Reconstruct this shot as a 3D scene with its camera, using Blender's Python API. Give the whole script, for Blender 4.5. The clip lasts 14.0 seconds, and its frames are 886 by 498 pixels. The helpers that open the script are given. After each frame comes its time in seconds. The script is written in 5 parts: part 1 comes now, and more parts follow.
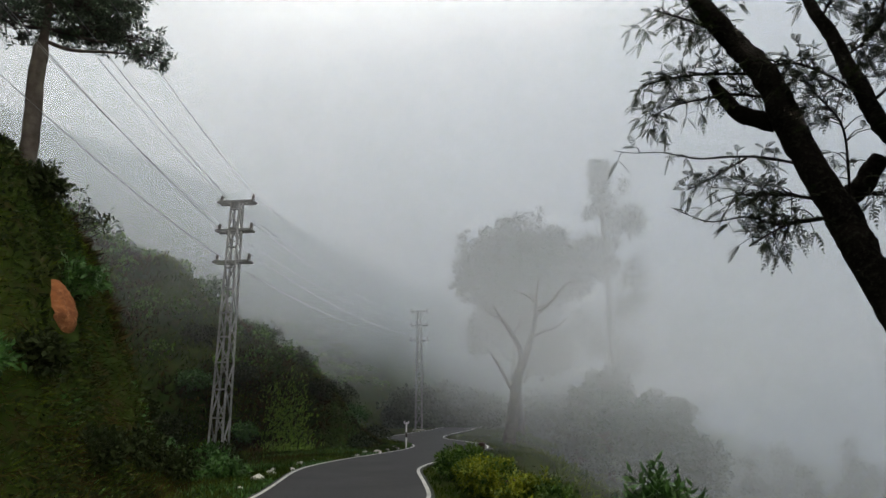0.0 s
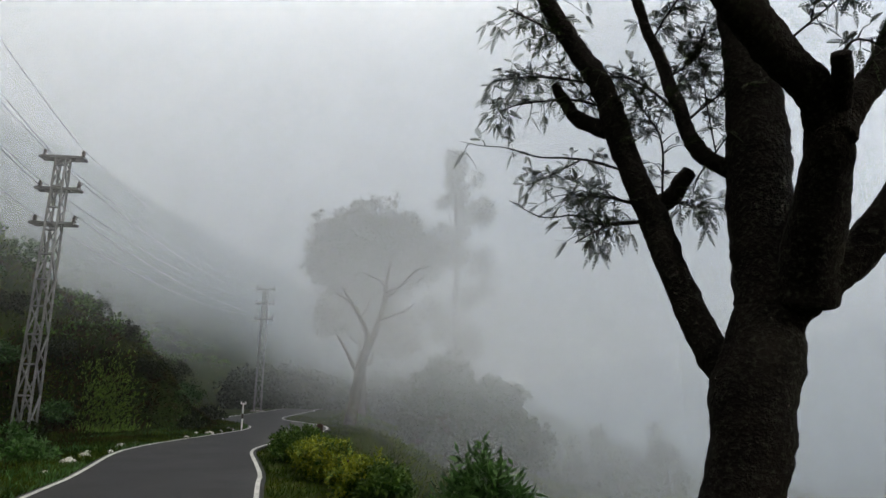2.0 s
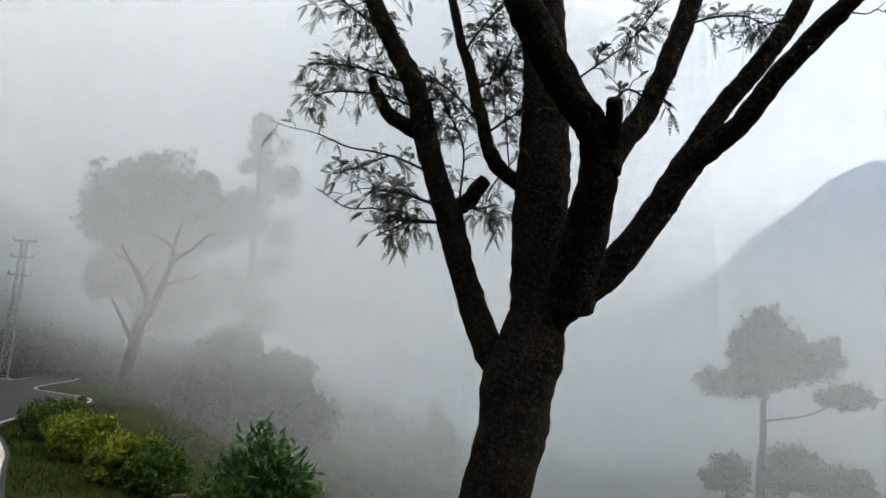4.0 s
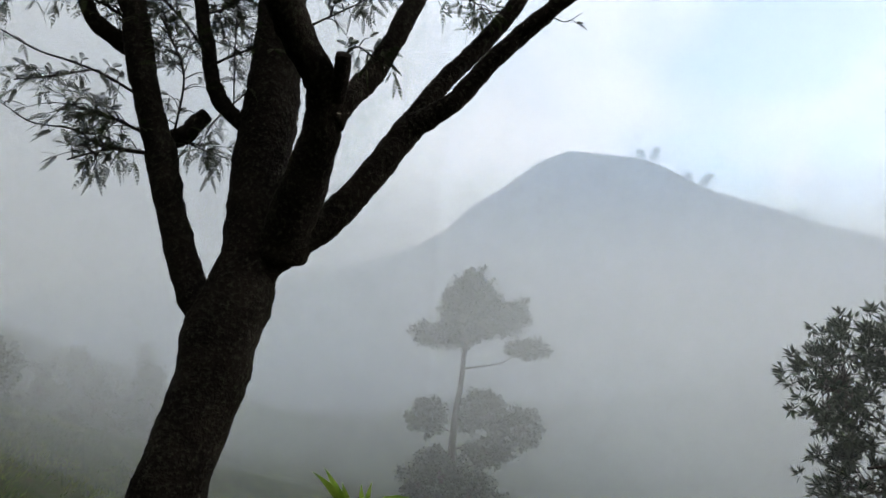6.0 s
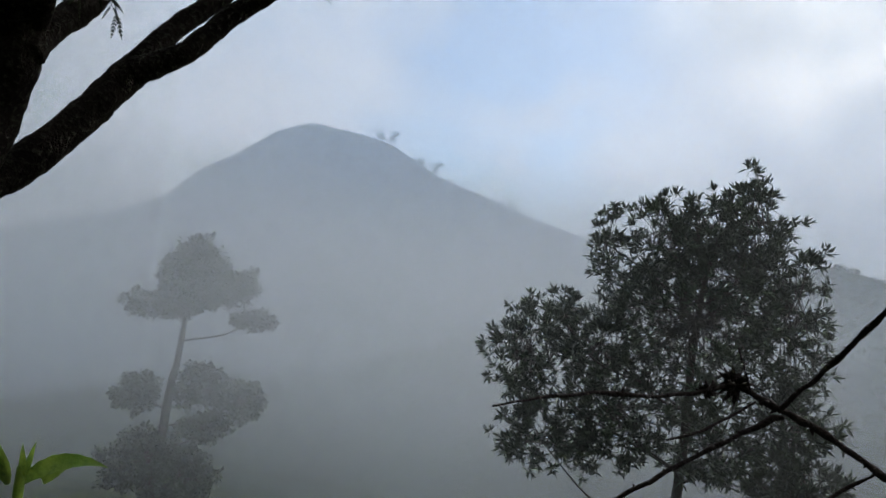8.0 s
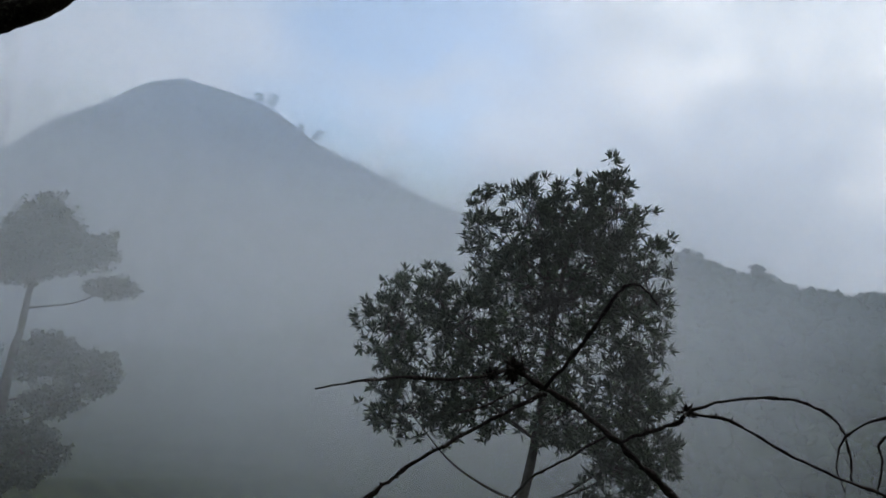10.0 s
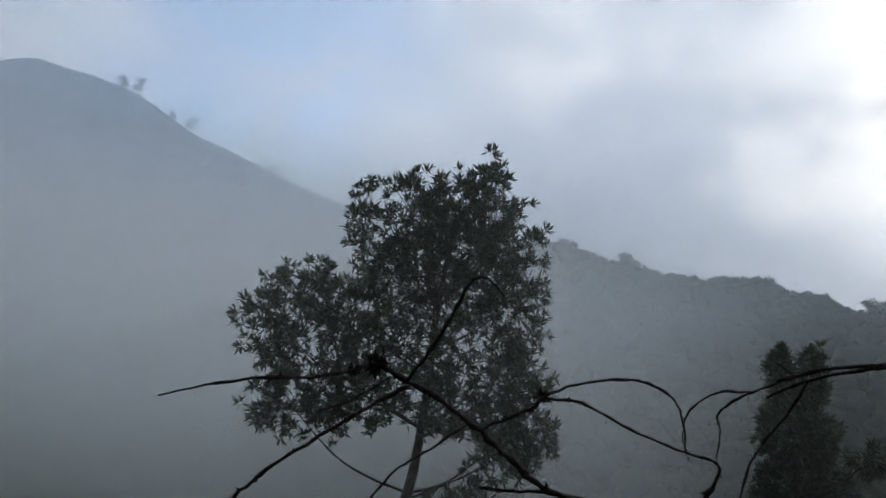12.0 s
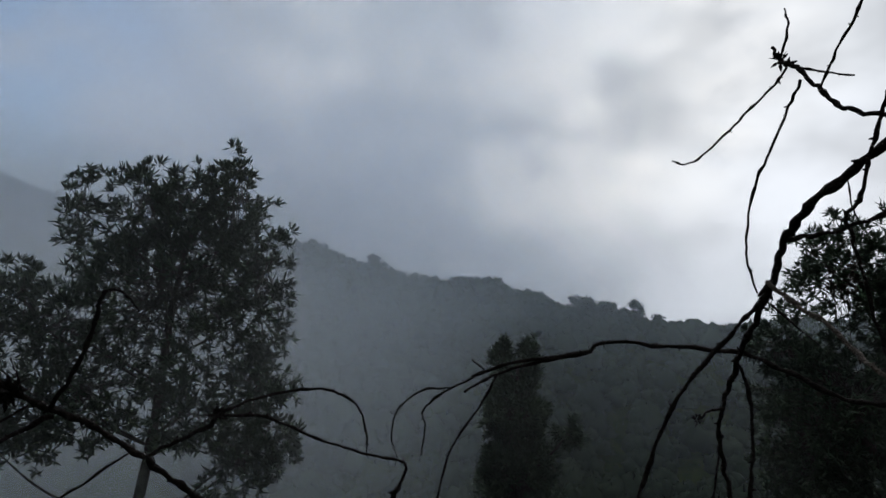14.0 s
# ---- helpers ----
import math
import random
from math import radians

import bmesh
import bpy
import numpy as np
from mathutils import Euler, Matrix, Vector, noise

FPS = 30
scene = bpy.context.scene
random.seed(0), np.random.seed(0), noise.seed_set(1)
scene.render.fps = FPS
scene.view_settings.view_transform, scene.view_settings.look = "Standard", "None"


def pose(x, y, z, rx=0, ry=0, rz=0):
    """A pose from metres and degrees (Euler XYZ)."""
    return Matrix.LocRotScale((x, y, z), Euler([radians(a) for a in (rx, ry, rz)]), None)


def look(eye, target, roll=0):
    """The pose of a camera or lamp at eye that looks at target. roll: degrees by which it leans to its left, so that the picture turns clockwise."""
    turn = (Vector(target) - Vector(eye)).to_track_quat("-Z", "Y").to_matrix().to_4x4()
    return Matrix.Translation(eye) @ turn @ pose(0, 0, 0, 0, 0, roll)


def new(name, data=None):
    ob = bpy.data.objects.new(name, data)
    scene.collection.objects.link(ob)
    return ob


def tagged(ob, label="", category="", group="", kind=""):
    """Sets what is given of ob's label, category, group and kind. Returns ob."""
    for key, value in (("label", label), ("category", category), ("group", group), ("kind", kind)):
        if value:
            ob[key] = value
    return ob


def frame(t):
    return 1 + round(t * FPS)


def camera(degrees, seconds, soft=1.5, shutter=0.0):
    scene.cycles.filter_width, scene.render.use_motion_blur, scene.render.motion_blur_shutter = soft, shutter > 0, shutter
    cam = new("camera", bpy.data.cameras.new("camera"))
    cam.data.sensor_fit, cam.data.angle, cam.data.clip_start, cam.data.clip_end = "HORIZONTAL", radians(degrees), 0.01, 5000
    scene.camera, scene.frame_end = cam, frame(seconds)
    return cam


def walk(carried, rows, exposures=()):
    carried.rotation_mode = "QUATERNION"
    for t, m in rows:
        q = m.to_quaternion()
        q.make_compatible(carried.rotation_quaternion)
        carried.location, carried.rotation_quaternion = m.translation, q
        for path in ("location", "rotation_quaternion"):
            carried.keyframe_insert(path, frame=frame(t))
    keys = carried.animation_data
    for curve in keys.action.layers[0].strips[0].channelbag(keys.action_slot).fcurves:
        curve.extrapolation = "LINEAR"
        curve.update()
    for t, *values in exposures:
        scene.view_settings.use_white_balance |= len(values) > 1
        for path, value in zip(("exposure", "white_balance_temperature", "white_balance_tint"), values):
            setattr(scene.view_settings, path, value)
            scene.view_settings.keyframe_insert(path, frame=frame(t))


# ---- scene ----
cam = camera(69.3, 14.0)
PATH = [
    (0, (1.927, -0.348, 1.469), (1.579, 1.561, 1.956), -0.2),
    (0.5, (1.935, -0.348, 1.465), (1.653, 1.572, 1.947), -0.1),
    (1, (1.942, -0.345, 1.461), (1.773, 1.593, 1.923), -0.0),
    (1.5, (1.969, -0.369, 1.441), (1.939, 1.579, 1.89), 0.5),
    (2, (2.005, -0.325, 1.461), (2.106, 1.624, 1.899), 0.7),
    (4.5, (1.984, -0.446, 1.544), (2.861, 1.32, 1.879), 2.5),
    (5, (2.009, -0.46, 1.539), (3.065, 1.215, 1.824), 2.7),
    (5.5, (2.045, -0.473, 1.541), (3.277, 1.078, 1.819), 3.2),
    (6, (2.068, -0.494, 1.542), (3.464, 0.913, 1.808), 3.7),
    (6.5, (2.109, -0.491, 1.534), (3.645, 0.766, 1.783), 3.4),
    (7, (2.111, -0.488, 1.534), (3.771, 0.591, 1.811), 3.8),
    (7.5, (2.113, -0.502, 1.530), (3.907, 0.348, 1.778), 4.3),
    (8, (2.05, -0.545, 1.534), (3.897, 0.184, 1.776), 4.6),
    (10.5, (1.908, -0.65, 1.575), (3.875, -0.342, 1.763), 5.0),
    (11, (1.91, -0.652, 1.576), (3.881, -0.383, 1.781), 4.0),
    (11.5, (1.91, -0.662, 1.579), (3.888, -0.486, 1.814), 3.6),
    (12, (1.917, -0.679, 1.577), (3.908, -0.672, 1.772), 3.8),
    (12.5, (1.913, -0.698, 1.579), (3.902, -0.774, 1.77), 1.9),
    (13, (1.917, -0.723, 1.582), (3.896, -0.93, 1.786), 1.8),
    (13.5, (1.927, -0.753, 1.588), (3.853, -1.243, 1.816), 1.9),
    (14, (1.93, -0.775, 1.593), (3.772, -1.517, 1.83), 2.0),
]
walk(cam, [(t, look(eye, target, roll)) for t, eye, target, roll in PATH],
     [(0, 1.28, 7200, 10), (2, 1.38, 7150, 10), (5, 1.66, 7250, 10), (7.5, 1.02, 6700, 10), (10.5, 0.76, 6400, 10), (12.5, 0.54, 6350, 10), (14, 0.03, 6200, 10)])

# ---- world: thick overcast with a blue gap and sunlit cloud edges over the valley ----
def nodes_of(tree):
    n, l = tree.nodes, tree.links
    n.clear()

    def add(kind, **kw):
        nd = n.new(kind)
        for k, v in kw.items():
            if k in ("operation", "blend_type", "data_type", "noise_dimensions", "sky_type", "sun_disc", "interpolation_type", "clamp", "use_clamp", "feature", "distance"):
                setattr(nd, k, v)
            else:
                nd.inputs[k.replace("_", " ")].default_value = v
        return nd

    return n, l, add


world = bpy.data.worlds.new("overcast_sky")
scene.world = world
world.use_nodes = True
n, l, add = nodes_of(world.node_tree)
BREAKS = [((0.888, -0.397, 0.233), 1, 8, 0.8),
          ((0.823, -0.488, 0.292), 2, 13, 0.85),
          ((0.742, -0.623, 0.247), 1, 10, 0.5),
          ((0.916, -0.166, 0.364), 1, 10, 0.7),
          ((0.652, -0.645, 0.398), 1, 12, 0.7),
          ((0.875, -0.402, 0.269), 2, 14, 0.5),
          ((0.913, -0.187, 0.364), 1, 10, 0.6)]
GAP, GAP_EAST = (0.84, 0.40, 0.37), (0.91, 0.20, 0.36)
SUN_DIR = Vector((0.78, -0.52, 0.34)).normalized()
coord = add("ShaderNodeTexCoord")
sky = add("ShaderNodeTexSky", sky_type="NISHITA", sun_disc=False)
sky.sun_elevation, sky.sun_rotation = math.asin(SUN_DIR.z), math.atan2(SUN_DIR.x, SUN_DIR.y)
sep = add("ShaderNodeSeparateXYZ")
l.new(coord.outputs["Generated"], sep.inputs[0])
grad = add("ShaderNodeValToRGB")
grad.color_ramp.elements[0].position, grad.color_ramp.elements[0].color = 0.0, (0.82, 0.84, 0.87, 1)
grad.color_ramp.elements[1].position, grad.color_ramp.elements[1].color = 0.90, (0.66, 0.68, 0.71, 1)
for place, tone in ((0.15, (0.89, 0.905, 0.93, 1)), (0.40, (0.88, 0.895, 0.91, 1)), (0.62, (0.76, 0.78, 0.80, 1))):
    grad.color_ramp.elements.new(place).color = tone
l.new(sep.outputs["Z"], grad.inputs[0])


def toward(direction, inner, outer):
    """A soft round patch of the sky: 1 within inner degrees of a direction, 0 past outer degrees."""
    dot = add("ShaderNodeVectorMath", operation="DOT_PRODUCT")
    l.new(coord.outputs["Generated"], dot.inputs[0])
    dot.inputs[1].default_value = Vector(direction).normalized()
    ramp = add("ShaderNodeMapRange", interpolation_type="SMOOTHSTEP")
    ramp.inputs["From Min"].default_value = math.cos(radians(outer))
    ramp.inputs["From Max"].default_value = math.cos(radians(inner))
    l.new(dot.outputs["Value"], ramp.inputs["Value"])
    return ramp.outputs[0]


def combine(a, b, op):
    m = add("ShaderNodeMath", operation=op)
    for sock, v in zip(m.inputs, (a, b)):
        if isinstance(v, (int, float)):
            sock.default_value = v
        else:
            l.new(v, sock)
    return m.outputs[0]


cloud = add("ShaderNodeTexNoise", Scale=3.0, Detail=4.0, Roughness=0.5, Distortion=0.1)
squash = add("ShaderNodeMapping")
squash.inputs["Scale"].default_value = (1.0, 1.0, 1.5)
squash.inputs["Location"].default_value = (0.35, 0.1, 0.0)
l.new(coord.outputs["Generated"], squash.inputs["Vector"])
l.new(squash.outputs[0], cloud.inputs["Vector"])
lumps = add("ShaderNodeMapRange", interpolation_type="SMOOTHSTEP")
lumps.inputs["From Min"].default_value, lumps.inputs["From Max"].default_value = 0.40, 0.64
l.new(cloud.outputs["Fac"], lumps.inputs["Value"])
# cloud structure shows on the side of the sun, the rest is smooth mist
side = toward((0.86, -0.50, 0.30), 20, 66)
shade = combine(combine(lumps.outputs[0], 0.95, "SUBTRACT"), combine(side, 0.34, "MULTIPLY"), "MULTIPLY")
mist = add("ShaderNodeVectorMath", operation="SCALE")
l.new(grad.outputs[0], mist.inputs[0])
# sky behind the road, mostly unseen, is dimmed to darken the bank and trunk
west_dimming = combine(1.0, combine(toward((-0.90, -0.42, 0.25), 25, 100), 0.62, "MULTIPLY"), "SUBTRACT")
l.new(combine(combine(shade, 1.0, "ADD"), west_dimming, "MULTIPLY"), mist.inputs["Scale"])
# breaks in the cloud, lit by the sun behind
wisp = add("ShaderNodeTexNoise", Scale=6.0, Detail=4.0, Roughness=0.5, Distortion=0.15)
l.new(squash.outputs[0], wisp.inputs["Vector"])
frayed = add("ShaderNodeMapRange", interpolation_type="SMOOTHSTEP")
frayed.inputs["From Min"].default_value, frayed.inputs["From Max"].default_value = 0.30, 0.72
l.new(wisp.outputs["Fac"], frayed.inputs["Value"])
breaks = 0.0
for direction, inner, outer, amount in BREAKS:
    breaks = combine(combine(toward(direction, inner, outer), amount, "MULTIPLY"), breaks, "ADD")
lit = add("ShaderNodeMix", data_type="RGBA")
l.new(combine(breaks, frayed.outputs[0], "MULTIPLY"), lit.inputs["Factor"])
l.new(mist.outputs[0], lit.inputs["A"])
lit.inputs["B"].default_value = (1.06, 1.03, 0.98, 1)
tenfold = add("ShaderNodeVectorMath", operation="SCALE")
tenfold.inputs["Scale"].default_value = 10.0
l.new(lit.outputs["Result"], tenfold.inputs[0])
blue = add("ShaderNodeMix", data_type="RGBA")
gap = combine(combine(toward(GAP, 2, 25), 0.58, "MULTIPLY"), combine(toward(GAP_EAST, 1, 15), 0.5, "MULTIPLY"), "ADD")
l.new(combine(gap, combine(1.25, lumps.outputs[0], "SUBTRACT"), "MULTIPLY"), blue.inputs["Factor"])
l.new(tenfold.outputs[0], blue.inputs["A"])
skyscale = add("ShaderNodeVectorMath", operation="SCALE")
skyscale.inputs["Scale"].default_value = 2.1
l.new(sky.outputs[0], skyscale.inputs[0])
l.new(skyscale.outputs[0], blue.inputs["B"])
back = add("ShaderNodeBackground", Strength=0.1)
l.new(blue.outputs["Result"], back.inputs["Color"])
out = add("ShaderNodeOutputWorld")
l.new(back.outputs[0], out.inputs["Surface"])

sun = new("sun", bpy.data.lights.new("sun", "SUN"))
sun.data.energy, sun.data.angle, sun.data.color = 0.6, radians(20), (1.0, 0.97, 0.92)
sun.matrix_world = look((0, 0, 0), tuple(-SUN_DIR))


# ---- materials ----
def material(name, a, b, rough=0.8, scale=8.0, fine=60.0, bump=0.3, spec=0.3, c=None, island=0.0, translucent=0.0, metal=0.0, obj=True):
    """Two colours mixed by broad noise, a third by fine noise, with relief."""
    m = bpy.data.materials.new(name)
    m.use_nodes = True
    global n, l, add
    n, l, add = nodes_of(m.node_tree)
    pos = add("ShaderNodeTexCoord")
    vec = pos.outputs["Object"]
    n1 = add("ShaderNodeTexNoise", Scale=scale, Detail=5.0, Roughness=0.6)
    n2 = add("ShaderNodeTexNoise", Scale=fine, Detail=3.0, Roughness=0.65)
    l.new(vec, n1.inputs["Vector"])
    l.new(vec, n2.inputs["Vector"])
    r1 = add("ShaderNodeMapRange")
    r1.inputs["From Min"].default_value, r1.inputs["From Max"].default_value = 0.36, 0.64
    l.new(n1.outputs["Fac"], r1.inputs["Value"])
    mix = add("ShaderNodeMix", data_type="RGBA")
    mix.inputs["A"].default_value, mix.inputs["B"].default_value = (*a, 1), (*b, 1)
    fac = r1.outputs[0]
    if island:
        geo = add("ShaderNodeNewGeometry")
        spread = combine(combine(geo.outputs["Random Per Island"], 0.5, "SUBTRACT"), island, "MULTIPLY")
        total = add("ShaderNodeMath", operation="ADD", use_clamp=True)
        l.new(spread, total.inputs[0])
        l.new(r1.outputs[0], total.inputs[1])
        fac = total.outputs[0]
    l.new(fac, mix.inputs["Factor"])
    col = mix.outputs["Result"]
    r2 = add("ShaderNodeMapRange")
    r2.inputs["From Min"].default_value, r2.inputs["From Max"].default_value = 0.5, 0.72
    l.new(n2.outputs["Fac"], r2.inputs["Value"])
    if c:
        mix2 = add("ShaderNodeMix", data_type="RGBA")
        mix2.inputs["B"].default_value = (*c, 1)
        l.new(r2.outputs[0], mix2.inputs["Factor"])
        l.new(col, mix2.inputs["A"])
        col = mix2.outputs["Result"]
    bsdf = add("ShaderNodeBsdfPrincipled", Roughness=rough, Metallic=metal)
    bsdf.inputs["Specular IOR Level"].default_value = spec
    l.new(col, bsdf.inputs["Base Color"])
    if bump:
        bp = add("ShaderNodeBump", Strength=bump, Distance=0.02)
        l.new(n2.outputs["Fac"], bp.inputs["Height"])
        l.new(bp.outputs[0], bsdf.inputs["Normal"])
    surface = bsdf.outputs[0]
    if translucent:
        tr = add("ShaderNodeBsdfTranslucent")
        l.new(col, tr.inputs["Color"])
        ms = add("ShaderNodeMixShader", Fac=translucent)
        l.new(surface, ms.inputs[1])
        l.new(tr.outputs[0], ms.inputs[2])
        surface = ms.outputs[0]
    o = add("ShaderNodeOutputMaterial")
    l.new(surface, o.inputs["Surface"])
    return m


M_ROAD = material("asphalt", (0.020, 0.021, 0.023), (0.034, 0.035, 0.037), 0.75, 0.6, 90, 0.25, 0.16, c=(0.018, 0.018, 0.02))
M_LINE = material("road_paint", (0.38, 0.38, 0.37), (0.56, 0.56, 0.54), 0.8, 3, 30, 0.1, 0.2, c=(0.22, 0.22, 0.21))
M_GROUND = material("grassy_earth", (0.009, 0.020, 0.003), (0.024, 0.036, 0.006), 0.95, 0.35, 3.0, 0.6, 0.03, c=(0.03, 0.022, 0.01))
M_SOIL = material("red_soil", (0.19, 0.070, 0.028), (0.11, 0.043, 0.020), 0.95, 4.0, 14, 0.8, 0.03, c=(0.25, 0.11, 0.05))
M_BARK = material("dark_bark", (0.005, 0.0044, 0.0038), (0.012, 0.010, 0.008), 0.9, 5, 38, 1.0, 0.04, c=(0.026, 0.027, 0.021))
M_BARKG = material("grey_bark", (0.038, 0.032, 0.027), (0.075, 0.066, 0.056), 0.9, 4, 25, 0.8, 0.05)
M_TWIG = material("twig_bark", (0.009, 0.007, 0.006), (0.019, 0.015, 0.012), 0.8, 20, 150, 0.7, 0.07, c=(0.03, 0.027, 0.023))
M_TWIGP = material("pale_twig_bark", (0.05, 0.04, 0.03), (0.085, 0.07, 0.052), 0.8, 20, 150, 0.7, 0.25)
M_LEAFD = material("dark_leaf", (0.011, 0.019, 0.006), (0.026, 0.038, 0.012), 0.6, 2, 20, 0.0, 0.08, island=0.8, translucent=0.1)
M_LEAFM = material("grey_green_leaf", (0.036, 0.056, 0.038), (0.065, 0.09, 0.056), 0.75, 0.8, 10, 0.0, 0.12, island=0.45, translucent=0.2)
M_LEAFB = material("glossy_bush_leaf", (0.025, 0.07, 0.018), (0.055, 0.13, 0.03), 0.45, 4, 20, 0.0, 0.2, island=0.9, translucent=0.25)
M_LEAFY = material("yellow_hedge_leaf", (0.025, 0.07, 0.010), (0.20, 0.22, 0.014), 0.5, 3, 20, 0.0, 0.2, island=0.9, translucent=0.3)
M_LEAFYG = material("green_hedge_leaf", (0.018, 0.055, 0.010), (0.06, 0.11, 0.014), 0.5, 3, 20, 0.0, 0.2, island=0.9, translucent=0.3)
M_GRASS = material("grass_blades", (0.010, 0.024, 0.003), (0.055, 0.075, 0.008), 0.8, 0.6, 6, 0.0, 0.05, island=0.8, translucent=0.25)
M_HILL = material("hill_grass_blades", (0.018, 0.040, 0.006), (0.075, 0.105, 0.012), 0.85, 0.25, 4, 0.0, 0.04, island=0.6, translucent=0.25)
M_DRY = material("dry_brown_grass", (0.018, 0.013, 0.005), (0.052, 0.036, 0.011), 0.9, 0.8, 6, 0.0, 0.04, island=0.8, translucent=0.2)
M_TEA = material("tea_leaf", (0.022, 0.062, 0.008), (0.065, 0.13, 0.014), 0.6, 0.5, 5, 0.0, 0.12, island=0.7, translucent=0.2)
M_WOODS = material("far_leaf", (0.016, 0.026, 0.014), (0.034, 0.046, 0.025), 0.9, 0.05, 0.4, 0.0, 0.02, island=0.25)
M_STEEL = material("weathered_galvanised_steel", (0.14, 0.145, 0.15), (0.24, 0.245, 0.25), 0.6, 3, 30, 0.2, 0.4, c=(0.10, 0.09, 0.08), metal=0.35)
M_CONC = material("concrete", (0.22, 0.21, 0.19), (0.3, 0.29, 0.27), 0.9, 4, 40, 0.4, 0.2)
M_PORC = material("brown_porcelain", (0.03, 0.02, 0.018), (0.05, 0.035, 0.03), 0.3, 8, 40, 0.0, 0.5)
M_WIRE = material("aluminium_wire", (0.06, 0.06, 0.065), (0.09, 0.09, 0.095), 0.6, 3, 30, 0.0, 0.3)
M_WHITE = material("white_paint", (0.7, 0.7, 0.68), (0.8, 0.8, 0.78), 0.6, 5, 30, 0.1, 0.3, c=(0.5, 0.5, 0.47))
M_RED = material("faded_red_paint", (0.022, 0.011, 0.008), (0.036, 0.017, 0.012), 0.8, 6, 40, 0.4, 0.2, c=(0.045, 0.03, 0.022))
M_SPRIG = material("fresh_green_leaf", (0.10, 0.20, 0.02), (0.22, 0.32, 0.05), 0.45, 25, 90, 0.15, 0.4, translucent=0.35, c=(0.07, 0.15, 0.02))
M_STONE = material("pale_rubble", (0.3, 0.29, 0.27), (0.5, 0.49, 0.46), 0.9, 6, 40, 0.4, 0.2)


def mist_material(name, banks, grain, tone=(0.93, 0.965, 1.0, 1)):
    """A thin veil of mist: it scatters light both ways and lets the rest pass straight through.
    banks: rows of density, direction, cosines between which the bank fades in, the heights between which it thins out upwards, and those between which it thickens from below."""
    m = bpy.data.materials.new(name)
    m.use_nodes = True
    global n, l, add
    n, l, add = nodes_of(m.node_tree)
    geo = add("ShaderNodeNewGeometry")
    rel = add("ShaderNodeVectorMath", operation="SUBTRACT")
    rel.inputs[1].default_value = (2, -0.5, 1.5)
    l.new(geo.outputs["Position"], rel.inputs[0])
    flat = add("ShaderNodeVectorMath", operation="MULTIPLY")
    flat.inputs[1].default_value = (1, 1, 0)
    l.new(rel.outputs[0], flat.inputs[0])
    unit = add("ShaderNodeVectorMath", operation="NORMALIZE")
    l.new(flat.outputs[0], unit.inputs[0])
    sepn = add("ShaderNodeSeparateXYZ")
    l.new(geo.outputs["Position"], sepn.inputs[0])
    total = 0.0
    for density, direction, lo, hi, low, high, deep_a, deep_b in banks:
        dot = add("ShaderNodeVectorMath", operation="DOT_PRODUCT")
        dot.inputs[1].default_value = Vector(direction).normalized()
        l.new(unit.outputs[0], dot.inputs[0])
        arc = add("ShaderNodeMapRange", interpolation_type="SMOOTHSTEP")
        arc.inputs["From Min"].default_value, arc.inputs["From Max"].default_value = lo, hi
        l.new(dot.outputs["Value"], arc.inputs["Value"])
        up = add("ShaderNodeMapRange", interpolation_type="SMOOTHSTEP")
        up.inputs["From Min"].default_value, up.inputs["From Max"].default_value = high, low
        l.new(sepn.outputs["Z"], up.inputs["Value"])
        deep = add("ShaderNodeMapRange", interpolation_type="SMOOTHSTEP")
        deep.inputs["From Min"].default_value, deep.inputs["From Max"].default_value = deep_a, deep_b
        deep.inputs["To Min"].default_value = 0.07
        l.new(sepn.outputs["Z"], deep.inputs["Value"])
        band = combine(combine(arc.outputs[0], up.outputs[0], "MULTIPLY"), deep.outputs[0], "MULTIPLY")
        total = combine(combine(band, density, "MULTIPLY"), total, "ADD")
    noise_n = add("ShaderNodeTexNoise", Scale=grain, Detail=3.0, Roughness=0.5)
    l.new(geo.outputs["Position"], noise_n.inputs["Vector"])
    puff = add("ShaderNodeMapRange")
    puff.inputs["From Min"].default_value, puff.inputs["From Max"].default_value = 0.3, 0.7
    puff.inputs["To Min"].default_value, puff.inputs["To Max"].default_value = 0.7, 1.2
    l.new(noise_n.outputs["Fac"], puff.inputs["Value"])
    fac = add("ShaderNodeMath", operation="MULTIPLY", use_clamp=True)
    l.new(total, fac.inputs[0])
    l.new(puff.outputs[0], fac.inputs[1])
    thin = combine(fac.outputs[0], 0.235, "MINIMUM")
    clear = add("ShaderNodeBsdfTransparent")
    dif = add("ShaderNodeBsdfDiffuse")
    tra = add("ShaderNodeBsdfTranslucent")
    for s in (dif, tra):
        s.inputs["Color"].default_value = tone
    both = add("ShaderNodeMixShader", Fac=0.5)
    l.new(dif.outputs[0], both.inputs[1])
    l.new(tra.outputs[0], both.inputs[2])
    mixs = add("ShaderNodeMixShader")
    l.new(thin, mixs.inputs[0])
    l.new(clear.outputs[0], mixs.inputs[1])
    l.new(both.outputs[0], mixs.inputs[2])
    o = add("ShaderNodeOutputMaterial")
    l.new(mixs.outputs[0], o.inputs["Surface"])
    return m


